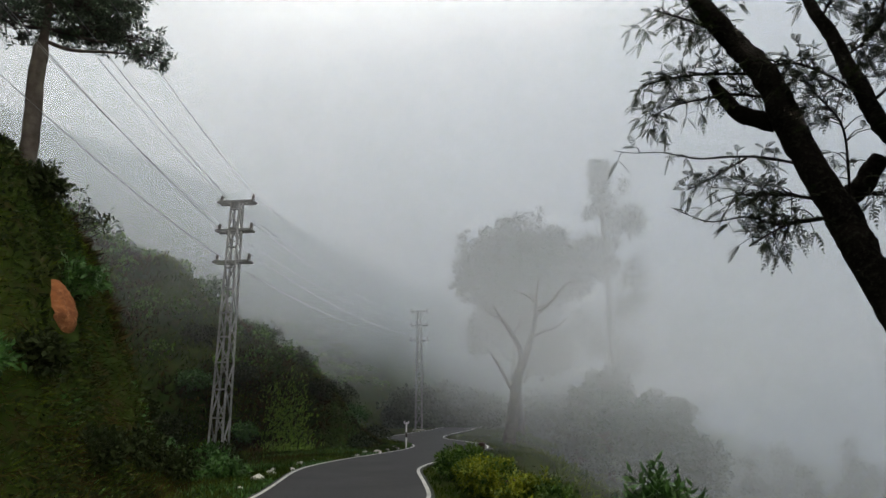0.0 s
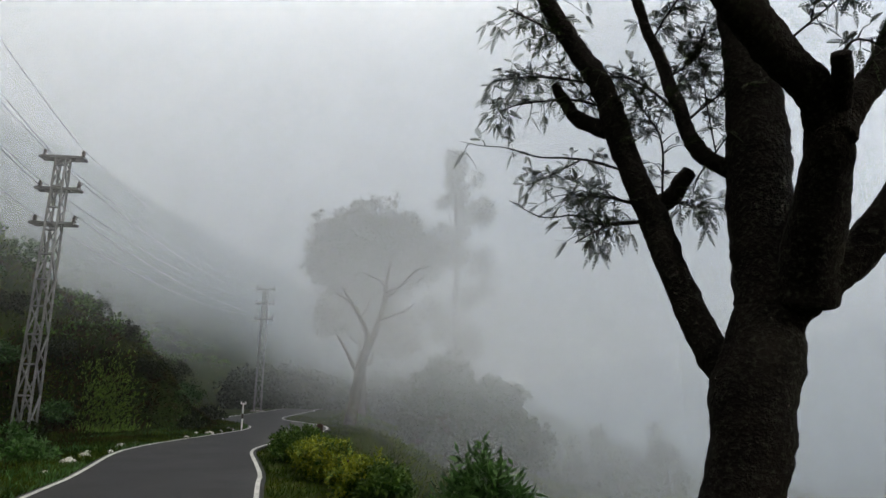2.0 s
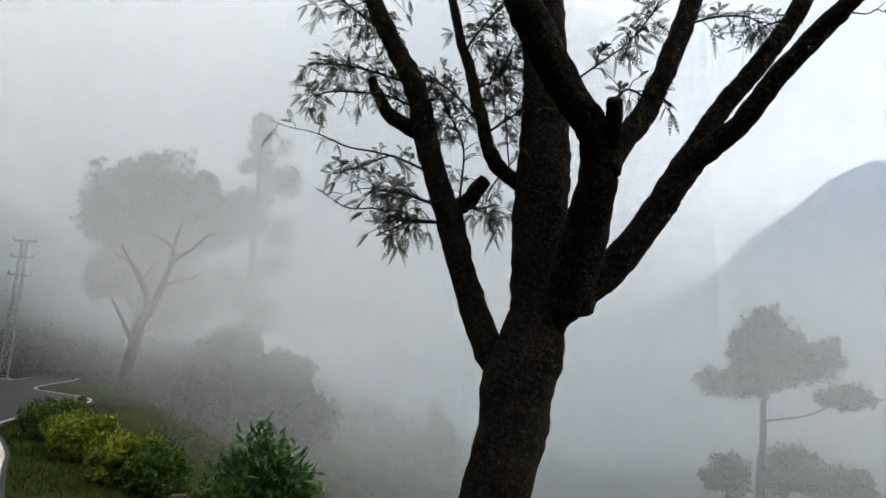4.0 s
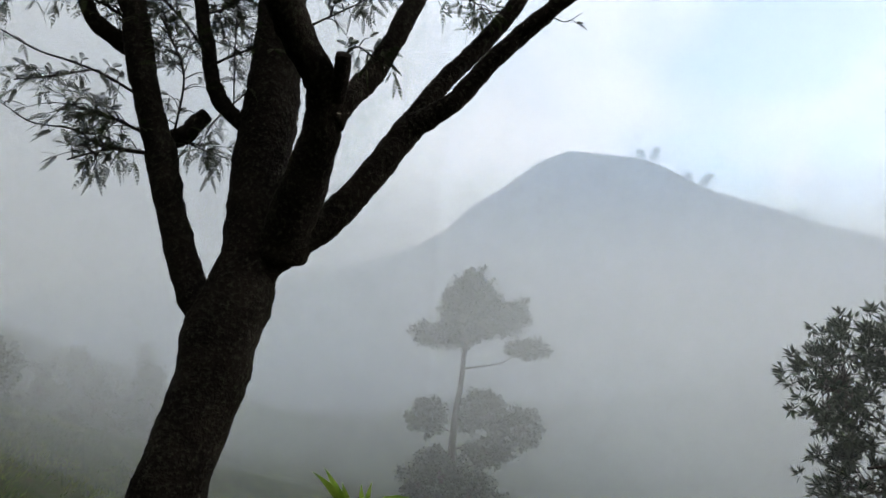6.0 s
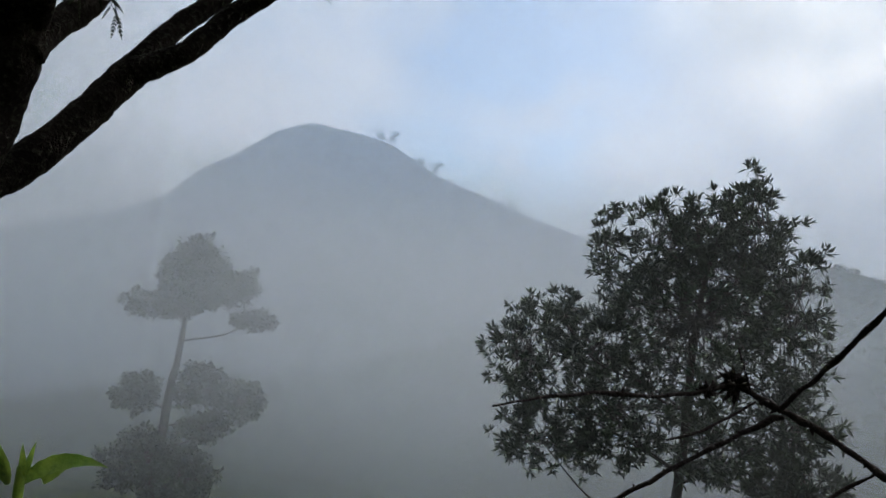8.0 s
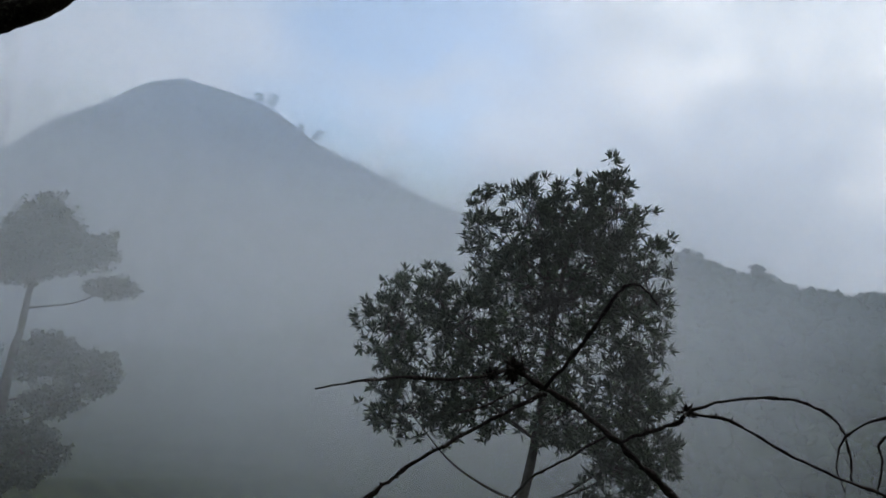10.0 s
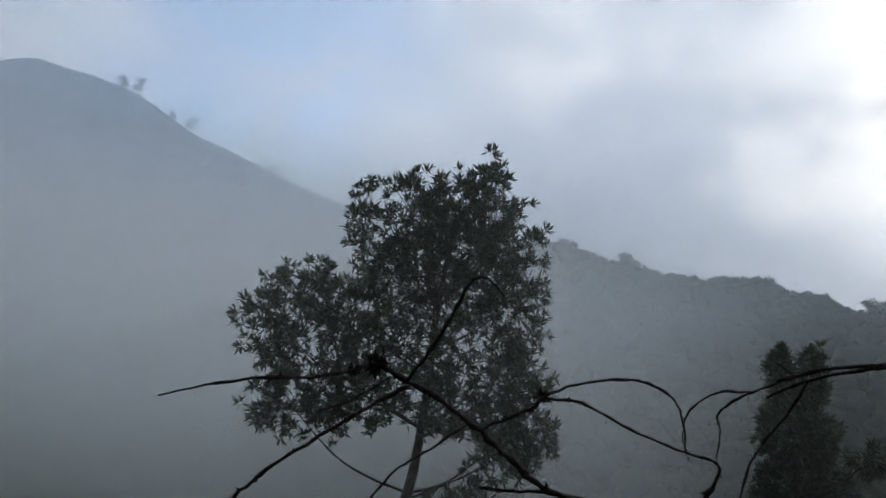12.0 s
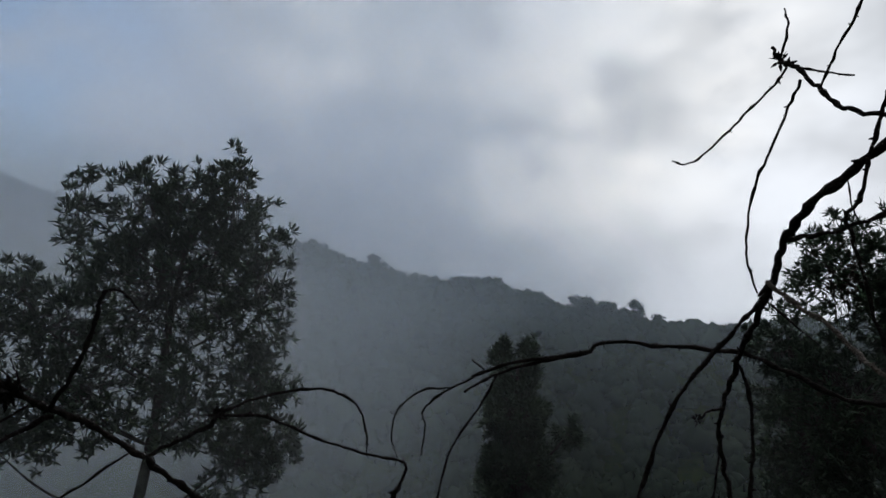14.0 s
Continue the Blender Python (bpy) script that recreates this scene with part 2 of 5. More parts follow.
# ---- mesh helpers ----
def mesh_object(name, verts, faces, mat, parent=None, label="", smooth=False):
    me = bpy.data.meshes.new(name)
    me.from_pydata([tuple(v) for v in verts], [], [tuple(int(i) for i in f) for f in faces])
    if smooth:
        me.polygons.foreach_set("use_smooth", [True] * len(me.polygons))
    me.update()
    me.materials.append(mat)
    ob = new(name, me)
    ob.parent = parent
    if label:
        ob["label"] = label
    return ob


def quads_object(name, verts, mat, parent=None, label=""):
    """A mesh of loose quads from an array of shape (count, 4, 3)."""
    v = np.asarray(verts, np.float32).reshape(-1, 3)
    k = len(v) // 4
    me = bpy.data.meshes.new(name)
    me.vertices.add(len(v))
    me.vertices.foreach_set("co", v.ravel())
    me.loops.add(len(v))
    me.loops.foreach_set("vertex_index", np.arange(len(v), dtype=np.int32))
    me.polygons.add(k)
    me.polygons.foreach_set("loop_start", np.arange(0, 4 * k, 4, dtype=np.int32))
    me.update(calc_edges=True)
    me.validate()
    me.materials.append(mat)
    ob = new(name, me)
    ob.parent = parent
    if label:
        ob["label"] = label
    return ob


def thing(name, at, label, category, group="", kind=""):
    ob = new(name)
    ob.location = at
    ob.empty_display_size = 0.2
    return tagged(ob, label, category, group, kind)


def local(parent, pts):
    return np.asarray(pts, float) - np.array(parent.location)


def catmull(pts, steps):
    """A smooth curve through rows of any width."""
    p = np.asarray(pts, float)
    p = np.vstack([2 * p[0] - p[1], p, 2 * p[-1] - p[-2]])
    res = []
    for i in range(1, len(p) - 2):
        a, b, c, d = p[i - 1 : i + 3]
        for k in range(steps):
            t = k / steps
            res.append(0.5 * (2 * b + (c - a) * t + (2 * a - 5 * b + 4 * c - d) * t * t + (3 * b - a - 3 * c + d) * t**3))
    res.append(p[-2])
    return np.array(res)


def tube(rows, sides=8, steps=4, rough=0.0, grain=6.0, seed=0, cap=True):
    """Vertices and faces of a tapering tube through rows of x, y, z, radius; rough: knobbliness as a share of the radius."""
    c = catmull(rows, steps)
    pts, rad = c[:, :3], np.maximum(c[:, 3], 0.0006)
    tang = np.gradient(pts, axis=0)
    tang /= np.linalg.norm(tang, axis=1)[:, None] + 1e-9
    ref = np.array([0.31, 0.95, 0.05]) if abs(tang[0][2]) > 0.7 else np.array([0.0, 0.0, 1.0])
    verts, faces = [], []
    for i, (p, t, r) in enumerate(zip(pts, tang, rad)):
        u = np.cross(ref, t)
        u /= np.linalg.norm(u) + 1e-9
        w = np.cross(t, u)
        ref = w if i == 0 else np.cross(t, np.cross(ref, t)) + 1e-6
        for k in range(sides):
            a = 2 * math.pi * k / sides
            d = u * math.cos(a) + w * math.sin(a)
            q = p + d * r
            if rough:
                v = Vector(q) * grain + Vector((seed * 7.3, 0, 0))
                q = q + d * r * rough * (noise.noise(v) + 0.6 * noise.noise(v * 2.7) + 0.4 * noise.noise(v * 6.1))
            verts.append(q)
        if i:
            for k in range(sides):
                a0, a1 = (i - 1) * sides + k, (i - 1) * sides + (k + 1) % sides
                faces.append((a0, a1, a1 + sides, a0 + sides))
    if cap:
        faces.append(tuple(range(sides))[::-1])
        faces.append(tuple(range(len(verts) - sides, len(verts))))
    return verts, faces


def join(parts_list):
    verts, faces = [], []
    for v, f in parts_list:
        o = len(verts)
        verts.extend(v)
        faces.extend([tuple(i + o for i in face) for face in f])
    return verts, faces


def limb_part(name, rows, mat, parent, sides=10, steps=5, rough=0.0, grain=6.0, seed=0, label=""):
    rows = np.array(rows, float)
    rows[:, :3] = local(parent, rows[:, :3])
    v, f = tube(rows, sides, steps, rough, grain, seed)
    return mesh_object(name, v, f, mat, parent, label, smooth=True)


def twig_part(name, rows, mat, parent, seed):
    """A thin bare stem: slightly kinked, with swollen nodes and buds along it."""
    r = random.Random(seed)
    c = catmull(np.array(rows, float), 5)
    c[1:-1, :3] += np.array([[r.gauss(0, 1) for _ in range(3)] for _ in range(len(c) - 2)]) * c[1:-1, 3:4] * 0.34
    c[:, 3] *= np.array([1.35 if r.random() < 0.22 else r.uniform(0.86, 1.04) for _ in range(len(c))])
    c[:, :3] = local(parent, c[:, :3])
    pieces = [tube(c, 7, 2, 0.18, 90.0, seed)]
    for i in range(3, len(c) - 2):
        if r.random() < 0.30:
            d = Vector((r.gauss(0, 1), r.gauss(0, 1), r.gauss(0.3, 1))).normalized()
            p, q = Vector(c[i][:3]), c[i][3]
            tip = p + d * q * r.uniform(1.8, 3.2)
            pieces.append(tube([(*p, q * 0.8), (*((p + tip) / 2), q * 0.62), (*tip, q * 0.2)], 5, 2))
    v, f = join(pieces)
    return mesh_object(name, v, f, mat, parent, smooth=True)


def unit_rows(v):
    return v / (np.linalg.norm(v, axis=-1, keepdims=True) + 1e-9)


def leaf_quads(pos, along, normal, length, width):
    """One pointed leaf a row: base at pos, running along, with its face towards normal."""
    along = unit_rows(along)
    side = unit_rows(np.cross(along, normal))
    length, width = np.asarray(length)[:, None], np.asarray(width)[:, None]
    tip = pos + along * length
    mid = pos + along * length * 0.45
    lift = np.cross(side, along) * width * 0.25
    return np.stack([pos, mid + side * width * 0.5 + lift, tip, mid - side * width * 0.5 + lift], 1)


def box(bm, lo, hi, m=None):
    r = bmesh.ops.create_cube(bm, size=1.0)
    s = Matrix.Diagonal((hi[0] - lo[0], hi[1] - lo[1], hi[2] - lo[2], 1))
    mid = Matrix.Translation([(a + b) / 2 for a, b in zip(lo, hi)])
    bmesh.ops.transform(bm, matrix=(m or Matrix()) @ mid @ s, verts=r["verts"])
    return r["verts"]


def part(name, bm, mat, parent, label="", smooth=False):
    me = bpy.data.meshes.new(name)
    bm.to_mesh(me)
    bm.free()
    me.materials.append(mat)
    if smooth:
        me.polygons.foreach_set("use_smooth", [True] * len(me.polygons))
    ob = new(name, me)
    ob.parent = parent
    if label:
        ob["label"] = label
    return ob


# ---- the lie of the land ----
_way = catmull([(-120, 22.0), (-60, 13.0), (-25, 5.8), (-12, 3.0), (0, 0.4), (9.3, -1.6), (11.1, -1.95), (13, -2.45), (15.4, -3.1), (17, -3.3), (19, -3.2),
                (22.3, -2.75), (25, -2.55), (27.5, -2.9), (30, -4.0), (33, -5.5), (36, -6.2), (40, -6.4), (48, -6.4), (62, -6.0), (110, 2.0), (200, 30.0)], 8)
HALF = 1.6


def centre(y):
    return np.interp(y, _way[:, 0], _way[:, 1])


def smooth01(v):
    v = np.clip(v, 0, 1)
    return v * v * (3 - 2 * v)


def fbm(x, y, s):
    """Cheap rolling noise from sines, about -1 to 1."""
    x, y = x / s, y / s
    return (np.sin(x * 1.7 + 1.3 * np.sin(y * 1.1)) + np.sin(y * 1.9 + 1.7 * np.sin(x * 0.9 + 2)) + 0.6 * np.sin(x * 3.7 - y * 2.9 + 1)
            + 0.4 * np.sin(x * 6.1 + y * 5.3)) / 3


def land(x, y):
    """Height of the ground."""
    x, y = np.asarray(x, float), np.asarray(y, float)
    d = x - centre(y)
    # the cut bank and the hill above it
    foot = np.interp(y, [-60, 8, 12, 15, 21, 23.5, 26, 38, 45, 52, 62], [2.7, 2.7, 3.2, 5.4, 7.7, 5.0, 2.8, 3.0, 7.0, 7.0, 5.0])
    dl = np.maximum(-d - foot, 0)
    cut = np.interp(y, [-60, 9.5, 12.5, 16, 24, 30, 60], [5.0, 4.7, 3.2, 1.3, 1.5, 1.9, 2.0])
    rise = 0.56 * np.minimum(np.maximum(dl - 1.0, 0), 130 + 40 * np.tanh((dl - 130) / 60).clip(0, 1))
    left = cut * smooth01(dl / 3.0) + rise
    left = left + (0.36 * fbm(x, y, 1.5) + 0.17 * fbm(x + 9, y, 0.55)) * smooth01(dl / 1.2) * np.exp(-dl / 60)
    # tea terraces: low steps that follow the slope
    step = np.clip((dl - 5) / 6, 0, 1)
    left = left + step * (0.55 * np.abs(np.sin((dl + 0.12 * y) * 1.45)) + 1.1 * fbm(x, y, 5.5)) * smooth01((70 - dl) / 30)
    # the shoulder and the drop
    sh = np.interp(y, [-60, 3, 10, 20, 32, 60], [1.6, 1.3, 1.3, 1.3, 2.2, 3.5])
    dr = np.maximum(d - HALF - sh, 0)
    slope = np.interp(y, [-60, 8, 25, 45, 120], [0.66, 0.62, 0.50, 0.30, 0.35])
    right = -0.05 * np.maximum(d - HALF, 0) - 46 * (1 - np.exp(-slope * dr / 46))
    right = right + 0.15 * fbm(x, y, 2.3) * smooth01(dr / 2)
    h = np.where(d < 0, left, right) - 0.02
    # across the valley: a wooded ridge, and the mountain behind it
    r = np.hypot(x, y)
    a = np.degrees(np.arctan2(-y, x))
    crest = np.interp(a, [-60, -30, -5, 8, 18, 26, 42, 60, 100, 150], [-40, -20, 22, 24.5, 15.5, 12.5, 0, 5, 30, 30])
    east = smooth01((np.maximum(d, 0) - 60) / 60)
    ridge = -46 + (crest + 46) * smooth01((r - 95) / 125) * (1 - 0.25 * smooth01((r - 240) / 150))
    ridge = ridge + 2.2 * fbm(x, y, 17) * smooth01((r - 100) / 60)
    peak = np.interp(a, [-90, -60, -50, -45, -43, -40, -37, -34, -31, -27, -22, -17, -12, -9, 0, 12, 40, 90], [20, 30, 55, 72, 90, 107, 127, 137, 134, 126, 106, 94, 78, 70, 45, 15, 0, 20])
    mount = -46 + (peak + 46) * smooth01((r - 320) / 130) * np.where(r > 450, np.maximum(1 - (r - 450) / 2400, 0.2), 1) + 3 * fbm(x, y, 45) * smooth01((r - 330) / 100)
    far = np.maximum(ridge, mount)
    return np.where(d > 0, h * (1 - east) + np.maximum(h, far) * east, h)

# ---- ground ----
def ground_sheet():
    rings = [0.0] + list(np.concatenate([np.arange(0.5, 36, 0.30), np.geomspace(36, 3600, 120)]))
    count = 400
    ang = np.linspace(0, 2 * math.pi, count, endpoint=False)
    rr = np.array(rings[1:])
    xs = 1.0 + rr[:, None] * np.cos(ang)
    ys = 6.0 + rr[:, None] * np.sin(ang)
    zs = land(xs, ys)
    verts = np.concatenate([[(1.0, 6.0, float(land(1.0, 6.0)))], np.stack([xs, ys, zs], -1).reshape(-1, 3)])
    faces = [(0, 1 + k, 1 + (k + 1) % count) for k in range(count)]
    for i in range(len(rr) - 1):
        o = 1 + i * count
        for k in range(count):
            q = (k + 1) % count
            faces.append((o + k, o + count + k, o + count + q, o + q))
    g = mesh_object("ground", verts, faces, M_GROUND, smooth=True)
    return tagged(g, "steep grassy hillside falling from a mountain road into a misty valley", "ground", kind="structure")


ground_sheet()


def strip(name, off_a, off_b, y0, y1, z, mat, thick=0.0):
    ys = np.arange(y0, y1, 0.5)
    c = centre(ys)
    t = np.gradient(c, ys)
    nx, ny = 1 / np.sqrt(1 + t * t), -t / np.sqrt(1 + t * t)
    rows = []
    for o, dz in ((off_a, -thick), (off_a, 0), (off_b, 0), (off_b, -thick)):
        rows.append(np.stack([c + nx * o, ys + ny * o, np.full_like(ys, z + dz)], -1))
    v = np.concatenate(rows)
    k = len(ys)
    f = []
    for s in range(3):
        for i in range(k - 1):
            f.append((s * k + i, (s + 1) * k + i, (s + 1) * k + i + 1, s * k + i + 1))
    return mesh_object(name, v, f, mat)


road = tagged(strip("road", -HALF, HALF, -60, 90, 0.03, M_ROAD, 0.12), "narrow dark asphalt mountain road, damp and curving", "road", kind="structure")
for name, o in (("road_line", -HALF + 0.10), ("road_line", HALF - 0.10)):
    tagged(strip(name, o - 0.036, o + 0.036, -60, 90, 0.036, M_LINE, 0.004), "worn white painted edge line on the asphalt", "road line", kind="structure")


# ---- veils of mist ----
def veil(radius, a0, a1, low, high, mat):
    """A curved sheet of mist standing over the land, angles in degrees from east."""
    cols, rows = 150, 3
    v, f = [], []
    for j in range(rows + 1):
        for i in range(cols + 1):
            a = radians(a0 + (a1 - a0) * i / cols)
            v.append((2 + radius * math.cos(a), -0.5 + radius * math.sin(a), low + (high - low) * j / rows))
    for j in range(rows):
        for i in range(cols):
            o = j * (cols + 1) + i
            f.append((o, o + 1, o + cols + 2, o + cols + 1))
    ob = mesh_object("mist_veil", v, f, mat, smooth=True)
    return tagged(ob, "thin pale veil of drifting mountain mist", "mist", "mist", "structure")


NORTH, ROADWAY, NORTHEAST, EAST, SOUTHEAST = (0.12, 1.0, 0), (0.08, 1.0, 0), (0.72, 0.69, 0), (0.97, 0.1, 0), (0.8, -0.6, 0)
NORTHWEST = (-0.3, 1.0, 0)
# the blue of distant haze, put into the colour of the far veils
FAR_HAZE_BLUE = (0.74, 0.85, 1.0, 1)
# distance; density over the hill and road, over the near valley, over the far valley, over the ridge
MIST = [(11, 0.0, 0.0, 0.03, 0.0), (13, 0.0, 0.01, 0.035, 0.022), (16, 0.01, 0.02, 0.0, 0.0), (19, 0.03, 0.05, 0.05, 0.0), (22, 0.05, 0.11, 0.0, 0.0), (25, 0.09, 0.16, 0.06, 0.0), (29, 0.12, 0.20, 0.0, 0.0),
        (33, 0.14, 0.22, 0.08, 0.02), (38, 0.15, 0.0, 0.0, 0.0), (43, 0.15, 0.19, 0.09, 0.0), (46, 0.15, 0.0, 0.0, 0.0), (52, 0.16, 0.19, 0.0, 0.0), (58, 0.17, 0.19, 0.0, 0.0), (64, 0.19, 0.19, 0.14, 0.04),
        (72, 0.19, 0.0, 0.0, 0.0), (80, 0.19, 0.19, 0.0, 0.0), (90, 0.19, 0.0, 0.0, 0.0), (100, 0.19, 0.19, 0.18, 0.07), (115, 0.19, 0.0, 0.0, 0.0), (130, 0.19, 0.0, 0.0, 0.0)]
for dist, north, near, far, ridge_m in MIST:
    banks = [(north, *((NORTH, 0.5, 0.97) if dist < 36 else (NORTHWEST, 0.45, 0.9)), 0.45 * dist, 0.98 * dist, (0.08 if dist < 36 else 0.02) * dist, (0.32 if dist < 36 else 0.20) * dist),
             (1.1 * north, ROADWAY, 0.94, 0.996, 0.12 * dist, 0.32 * dist, 0.0, 0.13 * dist)]
    if near:
        banks.append((near, NORTHEAST, 0.5, 0.97, 0.06 * dist, 0.34 * dist, -0.34 * dist, 0.13 * dist))
    if far:
        if dist < 15:
            banks.append((far, EAST, 0.86, 0.99, 0.22 * dist, 0.50 * dist, -0.40 * dist, -0.05 * dist))
        else:
            banks.append((far, EAST, 0.78, 0.99, 0.03 * dist, 0.32 * dist, -0.50 * dist, 0.06 * dist))
    if ridge_m:
        banks.append((ridge_m, SOUTHEAST, 0.6, 0.9, 0.03 * dist, 0.2 * dist, -0.30 * dist, 0.06 * dist))
    tone = FAR_HAZE_BLUE if dist > 60 else (0.90, 0.95, 1.0, 1)
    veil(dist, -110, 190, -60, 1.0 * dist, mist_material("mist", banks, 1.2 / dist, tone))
veil(150, -70, 60, -60, 80, mist_material("mist", [(0.19, (0.95, -0.3, 0), 0.88, 0.995, 20, 48, -4, 20), (0.15, SOUTHEAST, 0.6, 0.9, 6, 34, -12, 9), (0.10, EAST, 0.8, 0.97, 10, 60, -25, 5)], 0.016, FAR_HAZE_BLUE))
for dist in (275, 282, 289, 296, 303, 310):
    veil(dist, -110, 190, -60, 310, mist_material("mist", [(0.215, EAST, 0.6, 0.98, 100, 290, -60, 0), (0.215, NORTHEAST, 0.7, 0.99, 110, 300, -60, 0), (0.02, SOUTHEAST, 0.5, 0.9, 20, 60, -60, 0), (0.17, NORTH, 0.3, 0.85, 40, 200, -60, 0)], 0.006, FAR_HAZE_BLUE))
scene.cycles.transparent_max_bounces = 32

# ---- the big roadside tree ----
roadside_tree = thing("roadside_tree", (3.3, 3.2, -0.7), "large dark-barked forked tree with feathery leaves beside the road", "tree")
TRUNK = [(3.47, 3.15, -0.95, 0.33), (3.51, 3.13, -0.5, 0.26), (3.57, 3.10, 0.1, 0.225), *[(3.639, 3.083, 0.619, 0.2043), (3.704, 3.065, 0.877, 0.1979), (3.786, 3.038, 1.203, 0.2015), (3.83, 3.027, 1.539, 0.2145), (3.886, 3.011, 1.678, 0.2034), (3.915, 3.0, 1.923, 0.1591)]]
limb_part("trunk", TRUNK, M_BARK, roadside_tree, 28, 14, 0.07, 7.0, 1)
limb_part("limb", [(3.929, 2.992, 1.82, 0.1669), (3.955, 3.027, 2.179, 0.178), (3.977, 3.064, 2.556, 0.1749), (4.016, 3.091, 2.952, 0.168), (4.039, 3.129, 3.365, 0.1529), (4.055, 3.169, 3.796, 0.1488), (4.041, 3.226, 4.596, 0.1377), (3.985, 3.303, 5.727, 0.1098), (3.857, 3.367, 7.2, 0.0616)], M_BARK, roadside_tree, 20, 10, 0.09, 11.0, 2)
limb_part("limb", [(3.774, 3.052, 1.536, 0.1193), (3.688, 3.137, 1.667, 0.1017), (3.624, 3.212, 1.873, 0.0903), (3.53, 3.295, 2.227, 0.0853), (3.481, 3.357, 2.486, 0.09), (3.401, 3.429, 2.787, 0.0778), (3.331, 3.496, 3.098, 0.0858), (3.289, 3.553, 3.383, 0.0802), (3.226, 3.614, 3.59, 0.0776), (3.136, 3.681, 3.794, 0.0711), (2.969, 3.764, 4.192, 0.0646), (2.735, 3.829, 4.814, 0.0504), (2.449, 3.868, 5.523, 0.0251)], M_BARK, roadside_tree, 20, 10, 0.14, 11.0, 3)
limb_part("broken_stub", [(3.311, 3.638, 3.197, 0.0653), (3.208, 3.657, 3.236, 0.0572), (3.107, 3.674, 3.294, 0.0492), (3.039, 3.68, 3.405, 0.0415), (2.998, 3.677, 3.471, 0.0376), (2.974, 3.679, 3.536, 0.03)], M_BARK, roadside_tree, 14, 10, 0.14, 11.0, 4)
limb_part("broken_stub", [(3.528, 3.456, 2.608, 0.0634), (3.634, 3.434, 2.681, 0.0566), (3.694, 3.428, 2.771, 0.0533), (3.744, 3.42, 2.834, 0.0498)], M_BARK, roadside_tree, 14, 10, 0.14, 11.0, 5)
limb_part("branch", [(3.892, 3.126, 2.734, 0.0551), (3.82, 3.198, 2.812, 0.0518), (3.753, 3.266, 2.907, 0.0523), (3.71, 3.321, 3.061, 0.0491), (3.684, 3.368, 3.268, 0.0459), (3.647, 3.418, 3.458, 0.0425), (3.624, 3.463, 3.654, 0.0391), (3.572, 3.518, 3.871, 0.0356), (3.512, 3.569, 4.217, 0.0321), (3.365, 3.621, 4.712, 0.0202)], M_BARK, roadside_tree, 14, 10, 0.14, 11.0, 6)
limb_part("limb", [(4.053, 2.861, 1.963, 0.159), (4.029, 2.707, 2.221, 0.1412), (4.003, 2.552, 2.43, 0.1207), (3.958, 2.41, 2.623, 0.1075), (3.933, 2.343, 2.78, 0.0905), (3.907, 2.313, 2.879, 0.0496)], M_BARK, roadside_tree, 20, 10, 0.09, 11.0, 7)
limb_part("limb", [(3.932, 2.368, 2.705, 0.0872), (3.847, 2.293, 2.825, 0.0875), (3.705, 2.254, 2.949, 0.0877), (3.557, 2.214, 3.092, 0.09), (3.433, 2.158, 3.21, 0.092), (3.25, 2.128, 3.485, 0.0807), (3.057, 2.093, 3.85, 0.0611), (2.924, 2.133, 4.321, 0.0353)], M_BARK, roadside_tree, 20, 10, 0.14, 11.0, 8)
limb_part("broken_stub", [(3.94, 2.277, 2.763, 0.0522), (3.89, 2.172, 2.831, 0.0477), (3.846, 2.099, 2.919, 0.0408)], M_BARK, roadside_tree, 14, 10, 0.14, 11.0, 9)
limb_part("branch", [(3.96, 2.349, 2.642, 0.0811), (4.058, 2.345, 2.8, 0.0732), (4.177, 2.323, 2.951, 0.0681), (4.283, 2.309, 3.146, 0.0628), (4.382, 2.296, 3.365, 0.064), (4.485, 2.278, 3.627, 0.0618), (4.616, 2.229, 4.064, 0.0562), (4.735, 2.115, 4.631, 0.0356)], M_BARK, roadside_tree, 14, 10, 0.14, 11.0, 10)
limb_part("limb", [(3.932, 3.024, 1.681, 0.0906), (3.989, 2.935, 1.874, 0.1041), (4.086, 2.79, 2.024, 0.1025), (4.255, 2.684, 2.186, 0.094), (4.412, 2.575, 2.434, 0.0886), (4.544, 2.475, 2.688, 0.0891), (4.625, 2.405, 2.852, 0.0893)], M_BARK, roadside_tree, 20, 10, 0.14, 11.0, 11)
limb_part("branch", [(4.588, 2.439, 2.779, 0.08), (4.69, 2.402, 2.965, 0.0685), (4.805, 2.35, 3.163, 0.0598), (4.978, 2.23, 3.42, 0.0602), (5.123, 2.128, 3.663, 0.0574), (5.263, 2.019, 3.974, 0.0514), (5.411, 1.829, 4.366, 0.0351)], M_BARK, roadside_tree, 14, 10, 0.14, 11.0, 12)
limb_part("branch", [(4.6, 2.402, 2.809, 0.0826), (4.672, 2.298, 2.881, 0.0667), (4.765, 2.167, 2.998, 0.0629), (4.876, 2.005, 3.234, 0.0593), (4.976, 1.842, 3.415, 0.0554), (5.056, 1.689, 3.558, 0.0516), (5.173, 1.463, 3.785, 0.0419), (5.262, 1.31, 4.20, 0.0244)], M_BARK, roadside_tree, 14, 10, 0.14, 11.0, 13)

